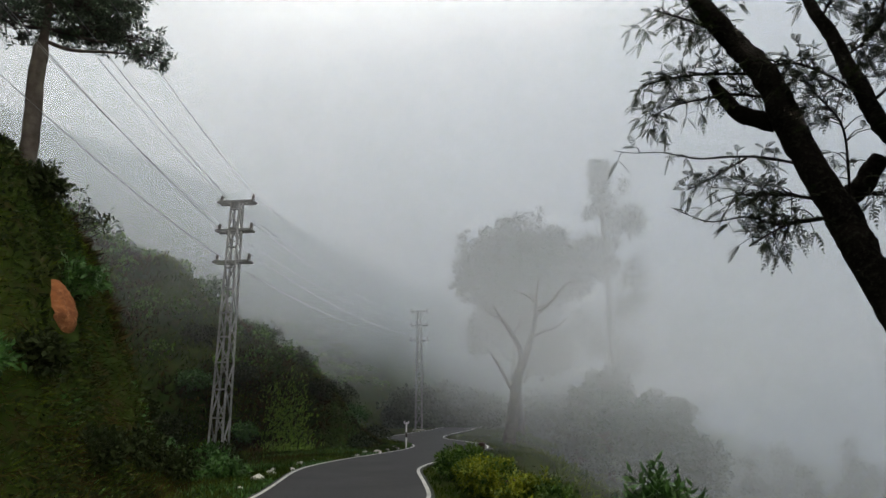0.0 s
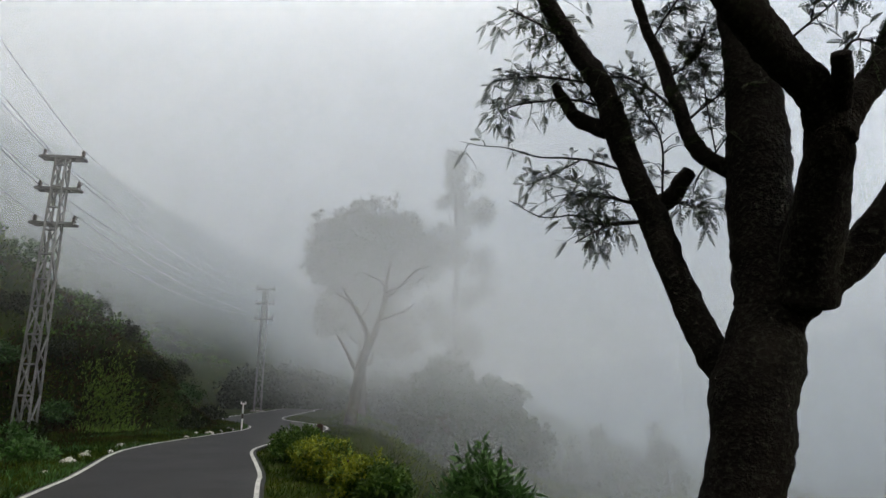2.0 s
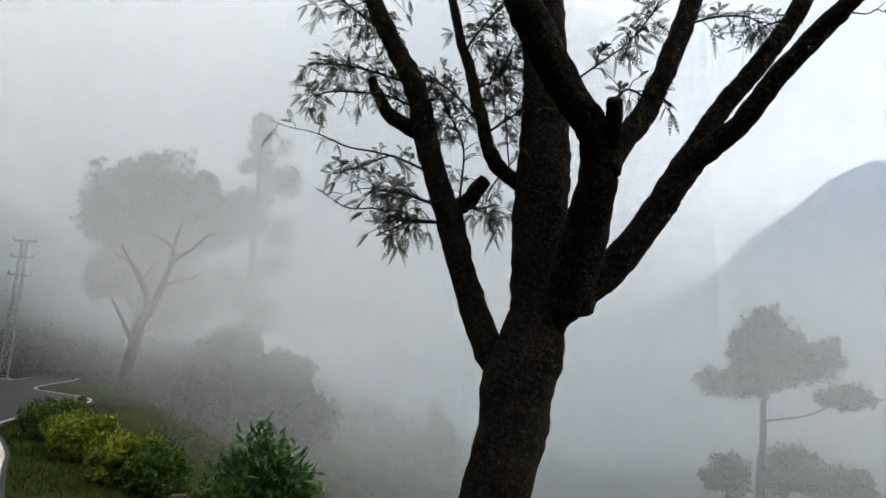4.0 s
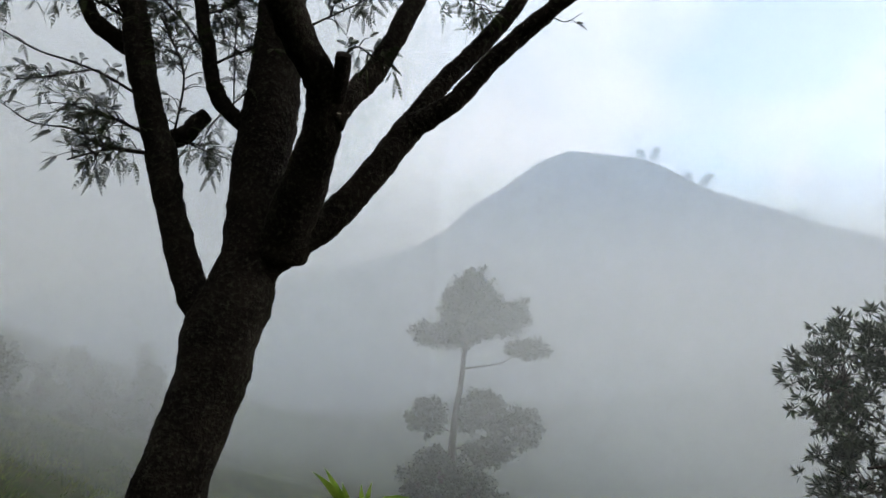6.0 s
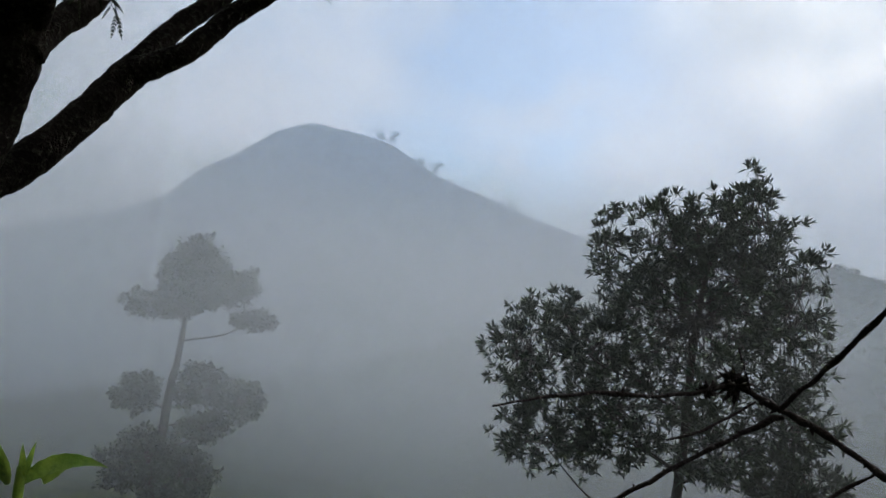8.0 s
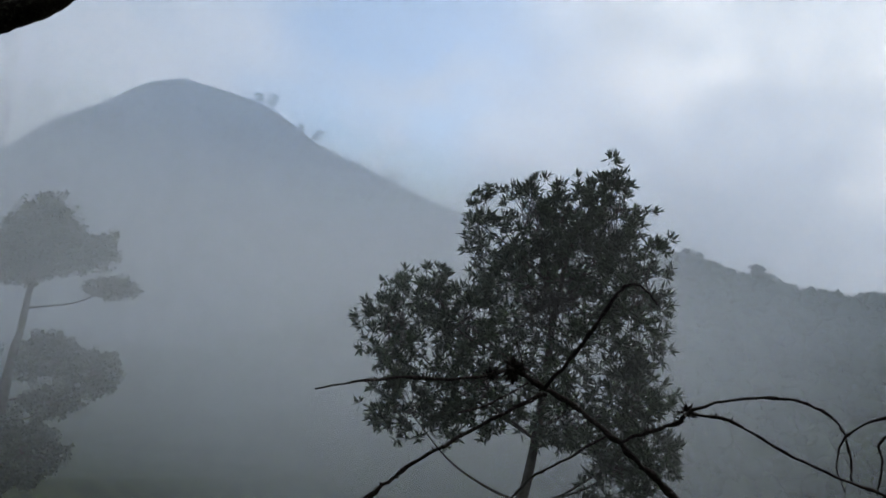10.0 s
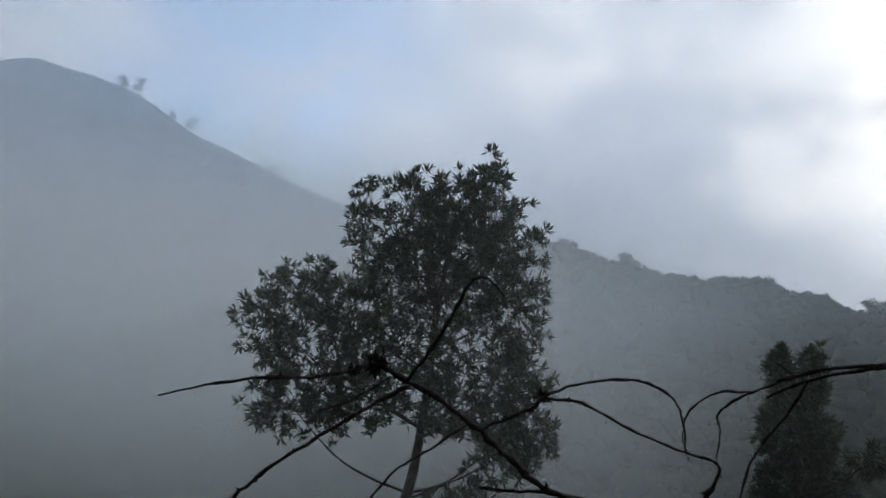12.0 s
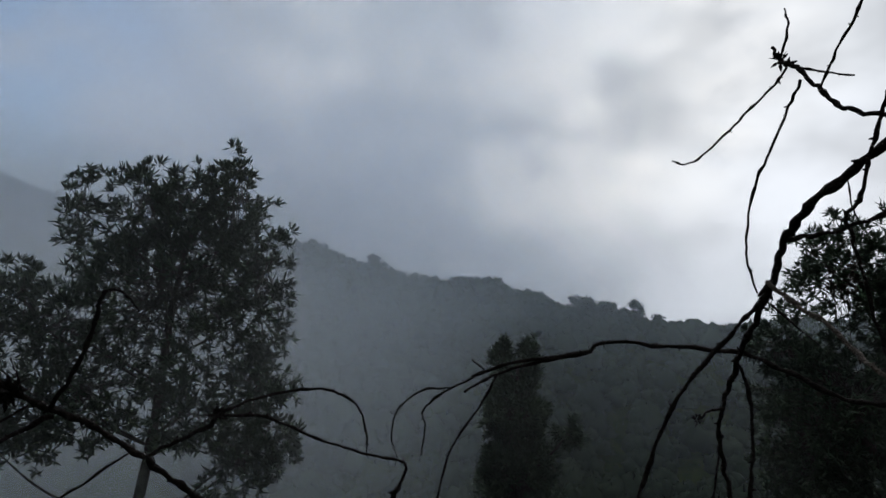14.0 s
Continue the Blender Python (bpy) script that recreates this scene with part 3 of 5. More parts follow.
# ---- bare shrub stems close to the camera ----
bare_shrub = thing("bare_shrub", (3.0, -1.3, -1.6), "leafless dark shrub with thin arching stems beside the road", "shrub")
tall_bare_shrub = thing("tall_bare_shrub", (2.2, -2.1, -1.4), "tall leafless shrub with knobbly dark stems beside the road", "shrub")
twig_part("stem", [(2.625, -0.379, 1.467, 0.0012), (2.673, -0.418, 1.476, 0.0016), (2.718, -0.459, 1.481, 0.0021), (2.774, -0.518, 1.481, 0.0022), (2.813, -0.563, 1.489, 0.0027), (2.847, -0.592, 1.496, 0.0033), (2.851, -0.635, 1.475, 0.0037), (2.863, -0.68, 1.453, 0.0037), (2.862, -0.747, 1.408, 0.0037), (2.868, -0.798, 1.368, 0.0041), (2.871, -0.849, 1.331, 0.0046), (2.874, -0.934, 1.31, 0.005), (2.859, -1.021, 1.288, 0.0053), (2.841, -1.12, 1.234, 0.0056), (2.836, -1.197, 1.123, 0.006)], M_TWIG, bare_shrub, 20)
twig_part("twig", [(2.841, -0.638, 1.477, 0.0028), (2.753, -0.672, 1.532, 0.0026), (2.663, -0.696, 1.58, 0.0023), (2.593, -0.706, 1.607, 0.0018), (2.568, -0.718, 1.615, 0.0015), (2.562, -0.73, 1.609, 0.0012), (2.561, -0.741, 1.596, 0.0009)], M_TWIG, bare_shrub, 21)
twig_part("stem", [(2.851, -0.641, 1.466, 0.0029), (2.836, -0.586, 1.438, 0.0028), (2.813, -0.508, 1.386, 0.0027), (2.8, -0.453, 1.346, 0.0026), (2.793, -0.431, 1.324, 0.0026), (2.776, -0.379, 1.281, 0.0029)], M_TWIG, bare_shrub, 22)
twig_part("twig", [(2.849, -0.613, 1.48, 0.0016), (2.823, -0.564, 1.448, 0.0016), (2.796, -0.524, 1.434, 0.001)], M_TWIG, bare_shrub, 23)
twig_part("twig", [(2.862, -0.747, 1.411, 0.0025), (2.859, -0.783, 1.431, 0.0025), (2.855, -0.82, 1.449, 0.0025), (2.853, -0.832, 1.464, 0.0029), (2.858, -0.869, 1.481, 0.0021), (2.867, -0.921, 1.493, 0.0021), (2.874, -0.974, 1.495, 0.0021), (2.863, -1.009, 1.484, 0.0017), (2.857, -1.028, 1.465, 0.0017), (2.853, -1.037, 1.433, 0.0015), (2.853, -1.04, 1.402, 0.0012)], M_TWIG, bare_shrub, 24)
twig_part("stem", [(2.853, -0.832, 1.464, 0.0025), (2.892, -0.901, 1.454, 0.0019), (2.924, -0.98, 1.417, 0.002), (2.951, -1.061, 1.387, 0.0021), (2.984, -1.142, 1.362, 0.0024), (2.986, -1.138, 1.329, 0.0033), (2.995, -1.115, 1.279, 0.0038), (3.011, -1.073, 1.186, 0.0043)], M_TWIG, bare_shrub, 25)
twig_part("twig", [(2.862, -0.731, 1.42, 0.0017), (2.852, -0.667, 1.376, 0.0016), (2.84, -0.629, 1.351, 0.0016), (2.828, -0.599, 1.317, 0.0016)], M_TWIG, bare_shrub, 26)
twig_part("twig", [(2.842, -0.749, 1.336, 0.002), (2.858, -0.798, 1.331, 0.0025), (2.871, -0.851, 1.33, 0.0029)], M_TWIG, bare_shrub, 27)
twig_part("twig", [(2.849, -0.61, 1.486, 0.0012), (2.838, -0.601, 1.515, 0.0012), (2.827, -0.594, 1.538, 0.0008)], M_TWIG, bare_shrub, 28)
twig_part("stem", [(3.436, -1.473, 1.467, 0.0043), (3.346, -1.561, 1.512, 0.0042), (3.218, -1.655, 1.537, 0.0047), (3.166, -1.677, 1.565, 0.0046), (3.027, -1.738, 1.566, 0.0042), (2.86, -1.767, 1.561, 0.0043), (2.784, -1.807, 1.528, 0.0041), (2.711, -1.852, 1.49, 0.0039), (2.653, -1.88, 1.489, 0.0038)], M_TWIG, tall_bare_shrub, 40)
twig_part("twig", [(3.48, -1.473, 1.424, 0.003), (3.413, -1.521, 1.471, 0.0036), (3.302, -1.599, 1.515, 0.0035), (3.218, -1.655, 1.535, 0.0033)], M_TWIG, tall_bare_shrub, 41)
twig_part("twig", [(3.442, -1.484, 1.466, 0.0029), (3.493, -1.444, 1.433, 0.003), (3.54, -1.408, 1.397, 0.003), (3.567, -1.393, 1.362, 0.003), (3.565, -1.4, 1.318, 0.0023), (3.567, -1.392, 1.248, 0.0019)], M_TWIG, tall_bare_shrub, 42)
twig_part("twig", [(3.493, -1.444, 1.433, 0.003), (3.542, -1.376, 1.421, 0.0026), (3.58, -1.328, 1.368, 0.0023), (3.594, -1.316, 1.301, 0.0019), (3.588, -1.334, 1.243, 0.0015)], M_TWIG, tall_bare_shrub, 43)
twig_part("twig", [(3.408, -1.531, 1.475, 0.0029), (3.427, -1.492, 1.39, 0.0029), (3.454, -1.432, 1.293, 0.0029), (3.468, -1.4, 1.163, 0.0028), (3.475, -1.381, 1.06, 0.0028)], M_TWIG, tall_bare_shrub, 44)
twig_part("twig", [(3.413, -1.498, 1.485, 0.0022), (3.418, -1.463, 1.511, 0.0018)], M_TWIG, tall_bare_shrub, 45)
twig_part("stem", [(2.46, -1.681, 1.899, 0.0061), (2.516, -1.682, 1.868, 0.0061), (2.59, -1.68, 1.828, 0.0065), (2.646, -1.675, 1.789, 0.0068), (2.685, -1.681, 1.747, 0.0065), (2.712, -1.685, 1.689, 0.0067), (2.744, -1.683, 1.627, 0.0058), (2.777, -1.681, 1.564, 0.0054), (2.807, -1.68, 1.498, 0.0045), (2.831, -1.684, 1.436, 0.0041), (2.843, -1.7, 1.374, 0.0041), (2.834, -1.709, 1.303, 0.0046), (2.824, -1.719, 1.213, 0.005)], M_TWIG, tall_bare_shrub, 46)
twig_part("stem", [(2.731, -1.682, 1.656, 0.0038), (2.756, -1.645, 1.602, 0.0034), (2.795, -1.607, 1.538, 0.0034), (2.826, -1.573, 1.468, 0.0034), (2.849, -1.546, 1.379, 0.0034), (2.864, -1.529, 1.307, 0.0034), (2.88, -1.508, 1.215, 0.0039)], M_TWIG, tall_bare_shrub, 47)
twig_part("stem", [(2.786, -1.685, 1.544, 0.003), (2.774, -1.697, 1.482, 0.0029), (2.773, -1.698, 1.397, 0.0029), (2.777, -1.694, 1.318, 0.0029), (2.78, -1.692, 1.23, 0.0034)], M_TWIG, tall_bare_shrub, 48)
twig_part("twig", [(2.828, -1.687, 1.417, 0.0025), (2.834, -1.681, 1.367, 0.002), (2.841, -1.674, 1.303, 0.002)], M_TWIG, tall_bare_shrub, 49)
twig_part("twig", [(2.82, -1.681, 1.465, 0.0025), (2.829, -1.658, 1.457, 0.0025), (2.835, -1.637, 1.444, 0.002)], M_TWIG, tall_bare_shrub, 50)
twig_part("stem", [(2.425, -1.644, 1.872, 0.0032), (2.505, -1.654, 1.906, 0.0036), (2.552, -1.657, 1.928, 0.0038), (2.581, -1.662, 1.955, 0.0039), (2.61, -1.665, 1.99, 0.0036), (2.647, -1.674, 2.031, 0.0042), (2.677, -1.675, 2.054, 0.0038), (2.693, -1.675, 2.084, 0.0029)], M_TWIG, tall_bare_shrub, 51)
twig_part("twig", [(2.664, -1.673, 2.037, 0.0024), (2.671, -1.654, 2.007, 0.0021), (2.685, -1.616, 1.966, 0.0021), (2.703, -1.585, 1.927, 0.0021), (2.714, -1.547, 1.888, 0.0019), (2.728, -1.518, 1.867, 0.0016), (2.735, -1.495, 1.871, 0.0014)], M_TWIG, tall_bare_shrub, 52)
twig_part("twig", [(2.637, -1.669, 2.005, 0.0028), (2.648, -1.647, 1.946, 0.0023), (2.66, -1.624, 1.885, 0.0023), (2.67, -1.602, 1.83, 0.0023), (2.673, -1.586, 1.752, 0.0018), (2.672, -1.587, 1.703, 0.0018), (2.663, -1.595, 1.659, 0.0013)], M_TWIG, tall_bare_shrub, 53)
twig_part("twig", [(2.676, -1.676, 2.065, 0.0019), (2.667, -1.683, 2.11, 0.0019), (2.671, -1.68, 2.145, 0.0014)], M_TWIG, tall_bare_shrub, 54)
twig_part("twig", [(2.656, -1.68, 2.039, 0.0019), (2.622, -1.693, 2.019, 0.0018), (2.578, -1.713, 2.0, 0.0013)], M_TWIG, tall_bare_shrub, 55)
twig_part("twig", [(2.591, -1.654, 1.975, 0.002), (2.561, -1.651, 2.021, 0.0019), (2.525, -1.652, 2.071, 0.0021), (2.507, -1.652, 2.127, 0.002)], M_TWIG, tall_bare_shrub, 56)
twig_part("stem", [(2.485, -1.654, 1.943, 0.0031), (2.505, -1.653, 1.896, 0.0028), (2.523, -1.653, 1.84, 0.0028), (2.539, -1.655, 1.79, 0.0028), (2.558, -1.654, 1.768, 0.0033), (2.548, -1.66, 1.715, 0.0028), (2.536, -1.669, 1.635, 0.0028), (2.522, -1.678, 1.566, 0.0027)], M_TWIG, tall_bare_shrub, 57)
twig_part("stem", [(2.673, -1.679, 1.752, 0.0042), (2.628, -1.676, 1.752, 0.0031), (2.575, -1.666, 1.754, 0.0029), (2.501, -1.656, 1.768, 0.0031), (2.433, -1.639, 1.789, 0.0029)], M_TWIG, tall_bare_shrub, 58)
twig_part("stem", [(2.718, -1.679, 1.684, 0.0043), (2.655, -1.668, 1.645, 0.0036), (2.59, -1.655, 1.61, 0.0037), (2.529, -1.637, 1.565, 0.0035), (2.487, -1.629, 1.544, 0.0033)], M_TWIGP, tall_bare_shrub, 59)
twig_part("twig", [(2.714, -1.683, 1.646, 0.0019), (2.677, -1.688, 1.614, 0.0016), (2.638, -1.693, 1.583, 0.0011)], M_TWIG, tall_bare_shrub, 60)
twig_part("twig", [(2.555, -1.655, 1.822, 0.0012), (2.552, -1.658, 1.784, 0.0012), (2.546, -1.662, 1.762, 0.0008)], M_TWIG, tall_bare_shrub, 61)


def bud_cluster(at, size, count, seed, parent):
    """A dry tuft of small pointed seed husks on a stem."""
    r = np.random.default_rng(seed)
    d = unit_rows(r.normal(size=(count, 3)))
    base = np.array(local(parent, at)) + d * size * 0.15
    quads_object("seed_tuft", leaf_quads(base, d, r.normal(size=(count, 3)), size * r.uniform(0.5, 1.2, count), size * 0.35 * r.uniform(0.7, 1.2, count)), M_TWIG, parent)


bud_cluster((2.847, -0.592, 1.496), 0.02, 46, 60, bare_shrub)
bud_cluster((2.813, -0.563, 1.489), 0.014, 26, 61, bare_shrub)
bud_cluster((2.853, -0.832, 1.464), 0.014, 26, 62, bare_shrub)
bud_cluster((2.859, -0.783, 1.431), 0.008, 10, 63, bare_shrub)
bud_cluster((2.984, -1.142, 1.362), 0.009, 10, 64, bare_shrub)
bud_cluster((2.677, -1.675, 2.054), 0.018, 16, 70, tall_bare_shrub)
bud_cluster((2.777, -1.681, 1.564), 0.016, 14, 71, tall_bare_shrub)
bud_cluster((3.166, -1.677, 1.565), 0.012, 8, 72, tall_bare_shrub)
bud_cluster((2.558, -1.654, 1.768), 0.014, 10, 73, tall_bare_shrub)
bud_cluster((2.835, -1.637, 1.444), 0.014, 10, 74, tall_bare_shrub)

# ---- trees ----
rng = np.random.default_rng(11)


def scatter_tufts(blobs, count):
    """Tuft places and outward directions inside ellipsoids (x, y, z, rx, ry, rz), thicker towards their skins."""
    b = np.array(blobs, float)
    weight = b[:, 3] * b[:, 4] + b[:, 4] * b[:, 5] + b[:, 3] * b[:, 5]
    pick = rng.choice(len(b), count, p=weight / weight.sum())
    d = unit_rows(rng.normal(size=(count, 3)))
    r = rng.uniform(0.2, 1.0, count) ** 0.45
    q = d * 1.9 + (pick * 3.7)[:, None]
    ripple = 1 + 0.22 * np.sin(q[:, 0] * 2.3 + 1.9 * np.sin(q[:, 2] * 1.7)) * np.sin(q[:, 1] * 2.1 + q[:, 2] * 1.6) + 0.10 * np.sin(q[:, 0] * 5.1 + q[:, 2] * 4.3) * np.sin(q[:, 1] * 4.7)
    p = b[pick, :3] + d * b[pick, 3:] * (r * ripple)[:, None]
    # gaps: drop the tufts that fall into hollow pockets
    size = b[pick, 3:].mean(1)
    w = p / size[:, None]
    hollow = np.sin(w[:, 0] * 3.1 + 2 * np.sin(w[:, 2] * 2.2)) * np.sin(w[:, 1] * 3.3 + w[:, 2] * 2.7)
    keep = hollow < 0.36
    p, d, pick = p[keep], d[keep], pick[keep]
    count = len(p)
    return p, unit_rows(d * 0.8 + rng.normal(size=(count, 3)) * 0.35), pick


def tuft_leaves(p, d, leaves, length, width, droop=0.25, up=0.2, loose=0.35):
    """Leaves that fan out round each tuft."""
    k = len(p)
    pos = np.repeat(p, leaves, 0) + rng.normal(size=(k * leaves, 3)) * length * loose
    along = np.repeat(d, leaves, 0) * 0.6 + rng.normal(size=(k * leaves, 3)) * 0.75 + np.array([0, 0, up - droop])
    nor = rng.normal(size=(k * leaves, 3)) + np.array([0, 0, 0.8])
    ln = length * rng.uniform(0.6, 1.25, k * leaves)
    return leaf_quads(pos, along, nor, ln, width * rng.uniform(0.7, 1.2, k * leaves))


def crown_tree(name, label, base, spine, blobs, tufts, leaves, length, width, leaf_mat, bark, group="", twig=0.012, limb_r=0.05, category="tree", up=0.2, twig_share=0.35, steep=0.95, loose=0.35):
    """A tree with a tapering trunk, a limb to every part of the crown, twigs to the tufts and a crown of single leaves."""
    t = thing(name, base, label, category, group)
    limb_part("trunk", spine, bark, t, 10, 5, 0.12, 2.5, len(bpy.data.objects))
    sp = catmull(spine, 8)
    for b in blobs:
        goal = np.array(b[:3])
        reach = np.hypot(sp[:, 0] - goal[0], sp[:, 1] - goal[1])
        low = sp[sp[:, 2] < goal[2] - np.maximum(steep * reach, 0.25 * b[5])]
        start = low[-1] if len(low) else sp[len(sp) // 3]
        span = np.linalg.norm(goal - start[:3])
        third = start[:3] * 0.7 + goal * 0.3 + np.array([0, 0, -0.05 * span]) + rng.normal(size=3) * 0.035 * span
        mid = start[:3] * 0.38 + goal * 0.62 + np.array([0, 0, -0.05 * span]) + rng.normal(size=3) * 0.05 * span
        r0 = min(limb_r, start[3] * 0.8)
        limb_part("limb", [(*start[:3], r0), (*third, r0 * 0.8), (*mid, r0 * 0.62), (*goal, r0 * 0.35)], bark, t, 6, 5, 0.15, 3.0, len(bpy.data.objects))
    p, d, pick = scatter_tufts(blobs, tufts)
    cen = np.array(blobs, float)[pick, :3]
    pieces = []
    for i in range(0, len(p), max(1, int(1 / twig_share))):
        a = local(t, cen[i] + rng.normal(size=3) * 0.15 * np.array(blobs[pick[i]][3:]))
        z = local(t, p[i])
        m = (a + z) / 2 + np.array([0, 0, 0.08 * np.linalg.norm(z - a)])
        pieces.append(tube([(*a, twig), (*m, twig * 0.7), (*z, twig * 0.35)], 4, 2, cap=False))
    v, f = join(pieces)
    tw = mesh_object("fine_twig_spray", v, f, bark, t)
    tw["kind"] = "stuff"
    cr = quads_object("crown", tuft_leaves(local(t, p), d, leaves, length, width, up=up, loose=loose), leaf_mat, t)
    cr["kind"] = "stuff"
    return t


def zed(x, y):
    return float(land(x, y))


crown_tree("valley_tree", "leafy grey-green tree with a broad double crown below the road", (15.9, 0.4, zed(15.9, 0.4)),
           [(15.9, 0.5, zed(15.9, 0.4) - 0.3, 0.17), (15.9, 0.1, -3.6, 0.13), (15.9, -0.26, -2.1, 0.11), (15.9, -0.46, -0.5, 0.09), (15.85, -0.6, 1.6, 0.07), (15.85, -0.9, 3.4, 0.04), (15.8, -1.5, 4.6, 0.02)],
           [(15.6, 2.75, 1.1, 1.1, 0.85, 1.5), (15.6, 1.95, 1.9, 0.9, 0.45, 0.8), (15.8, -1.65, 3.9, 1.0, 0.72, 1.2), (15.8, 0.1, 3.65, 1.2, 0.85, 0.95), (15.8, 1.1, 3.5, 0.6, 0.4, 0.95), (15.7, -2.6, -0.8, 0.9, 0.8, 0.7),
            (15.8, -0.5, 1.9, 1.7, 2.0, 1.7), (15.7, -2.25, 2.1, 1.1, 0.75, 1.8), (15.7, -2.35, 0.2, 1.1, 0.75, 0.9), (15.7, -2.1, -1.2, 0.9, 0.8, 0.7), (15.6, 2.3, -0.6, 0.9, 1.0, 0.6), (15.7, 0.8, 0.0, 1.3, 1.3, 1.1),
            (15.8, -1.0, -0.3, 1.0, 1.0, 0.9), (15.6, -1.3, -2.4, 0.8, 0.9, 0.6), (15.8, -0.75, 3.9, 0.9, 0.6, 0.75), (15.8, -1.2, 2.9, 1.1, 0.9, 0.9), (15.7, 1.2, 1.3, 1.0, 0.8, 0.9)],
           3000, 18, 0.20, 0.045, M_LEAFM, M_BARKG, limb_r=0.034, twig=0.010, up=0.6, steep=0.6, loose=0.14)
crown_tree("column_tree", "dense dark columnar tree standing in the valley mist", (17.6, -9.4, zed(17.6, -9.4)),
           [(17.6, -9.4, zed(17.6, -9.4) - 0.3, 0.2), (17.6, -9.4, -3, 0.13), (17.6, -9.4, 0.6, 0.04)],
           [(17.9, -9.1, 0.65, 0.4, 0.3, 0.75), (17.55, -9.72, 0.65, 0.4, 0.3, 0.75), (17.6, -9.4, -0.8, 0.8, 0.85, 1.1), (17.5, -9.4, -2.4, 1.0, 1.1, 1.3), (16.9, -10.6, -1.15, 0.4, 0.4, 0.35), (17.5, -9.4, -4.2, 1.1, 1.2, 1.2)],
           1500, 20, 0.24, 0.05, M_LEAFM, M_BARKG, limb_r=0.05, up=0.6, loose=0.14)
crown_tree("slope_tree", "dark leafy tree on the slope behind bare shrub stems", (9.6, -12.6, zed(9.6, -12.6)),
           [(9.6, -12.6, zed(9.6, -12.6) - 0.3, 0.22), (9.6, -12.6, -1.5, 0.16), (9.7, -12.5, 2.6, 0.05)],
           [(10.1, -12.1, 2.7, 1.0, 1.0, 1.2), (9.2, -13.0, 2.5, 1.4, 1.2, 1.5), (11.0, -11.5, 1.4, 0.7, 0.7, 0.7), (10.2, -12.2, 0.4, 1.6, 1.5, 1.2), (8.6, -13.6, 0.8, 1.6, 1.4, 1.6), (9.8, -12.6, -1.8, 2.0, 1.8, 1.4), (8.9, -13.2, 1.9, 1.6, 1.4, 1.6), (10.6, -12.0, -0.4, 1.3, 1.3, 1.2)],
           4200, 18, 0.17, 0.042, M_LEAFM, M_BARKG, limb_r=0.08, up=0.5, loose=0.14)
crown_tree("layered_tree", "tall misty tree with layered umbrella-shaped foliage", (29.7, 25.7, zed(29.7, 25.7)),
           [(29.6, 25.8, zed(29.7, 25.7) - 0.4, 0.3), (29.75, 25.6, -4, 0.22), (29.9, 25.4, -1.4, 0.17), (30.0, 25.3, 0.9, 0.14), (30.2, 25.1, 4.6, 0.05)],
           [(30.2, 25.1, 4.3, 1.3, 1.3, 1.3), (29.6, 25.7, 3.3, 1.2, 1.2, 1.1), (31.5, 23.7, 2.9, 1.5, 1.5, 1.2), (28.7, 26.6, 1.6, 1.4, 1.3, 0.75), (32.3, 22.5, 1.1, 1.3, 1.3, 0.6), (30.2, 24.9, 2.3, 1.7, 1.7, 1.0), (29.6, 25.6, 1.4, 0.9, 0.9, 0.5),
            (28.6, 26.7, -3.1, 1.2, 1.2, 1.1), (30.8, 24.4, -2.7, 1.5, 1.5, 1.3), (32.2, 22.7, -3.4, 1.5, 1.4, 1.1), (29.1, 26.1, -6.6, 2.0, 2.0, 1.7), (31.0, 24.0, -4.9, 1.4, 1.4, 0.8), (30.5, 24.9, -7.6, 2.0, 2.0, 1.5)],
           3900, 12, 0.26, 0.12, M_LEAFM, M_BARKG, limb_r=0.07, steep=0.35)
crown_tree("round_tree", "big round-crowned tree dim in thick mist behind the road", (-1.6, 49.5, zed(-1.6, 49.5)),
           [(-1.6, 49.5, zed(-1.6, 49.5) - 0.4, 0.6), (-1.5, 49.5, 5, 0.4), (-1.0, 49.5, 12, 0.2)],
           [(-1.2, 49.5, 13.4, 4.4, 4.0, 3.2), (-4.0, 49.3, 11.6, 2.3, 2.3, 2.4), (2.0, 49.6, 11.8, 2.5, 2.5, 2.6), (-1.0, 49.5, 9.0, 3.2, 3.0, 2.6), (0.8, 49.5, 6.0, 2.4, 2.2, 2.2), (-3.6, 49.3, 7.2, 1.8, 1.8, 2.0)],
           3400, 12, 0.34, 0.17, M_LEAFM, M_BARKG, limb_r=0.2, twig=0.03)
gum = random.Random(17)
GUM_CLUMPS = []
for k in range(24):
    z = 5.5 + 17.0 * k / 23
    reach = 3.0 - 1.3 * max(0.0, (z - 13) / 9)
    size = gum.uniform(0.55, 1.05)
    GUM_CLUMPS.append((6.0 + gum.uniform(-1, 1) * reach, 54.5 + gum.uniform(-1, 1) * reach, z + gum.uniform(-0.5, 0.5), size, size, size * gum.uniform(0.8, 1.4)))
crown_tree("eucalyptus_tree", "tall slender eucalyptus tree fading into thick white mist", (6.0, 54.5, zed(6.0, 54.5)),
           [(6.0, 54.5, zed(6.0, 54.5) - 0.4, 0.5), (6.1, 54.5, 8, 0.35), (5.9, 54.5, 23, 0.1)],
           GUM_CLUMPS, 1500, 11, 0.40, 0.13, M_LEAFM, M_BARKG, limb_r=0.07, twig=0.02, up=-0.3)
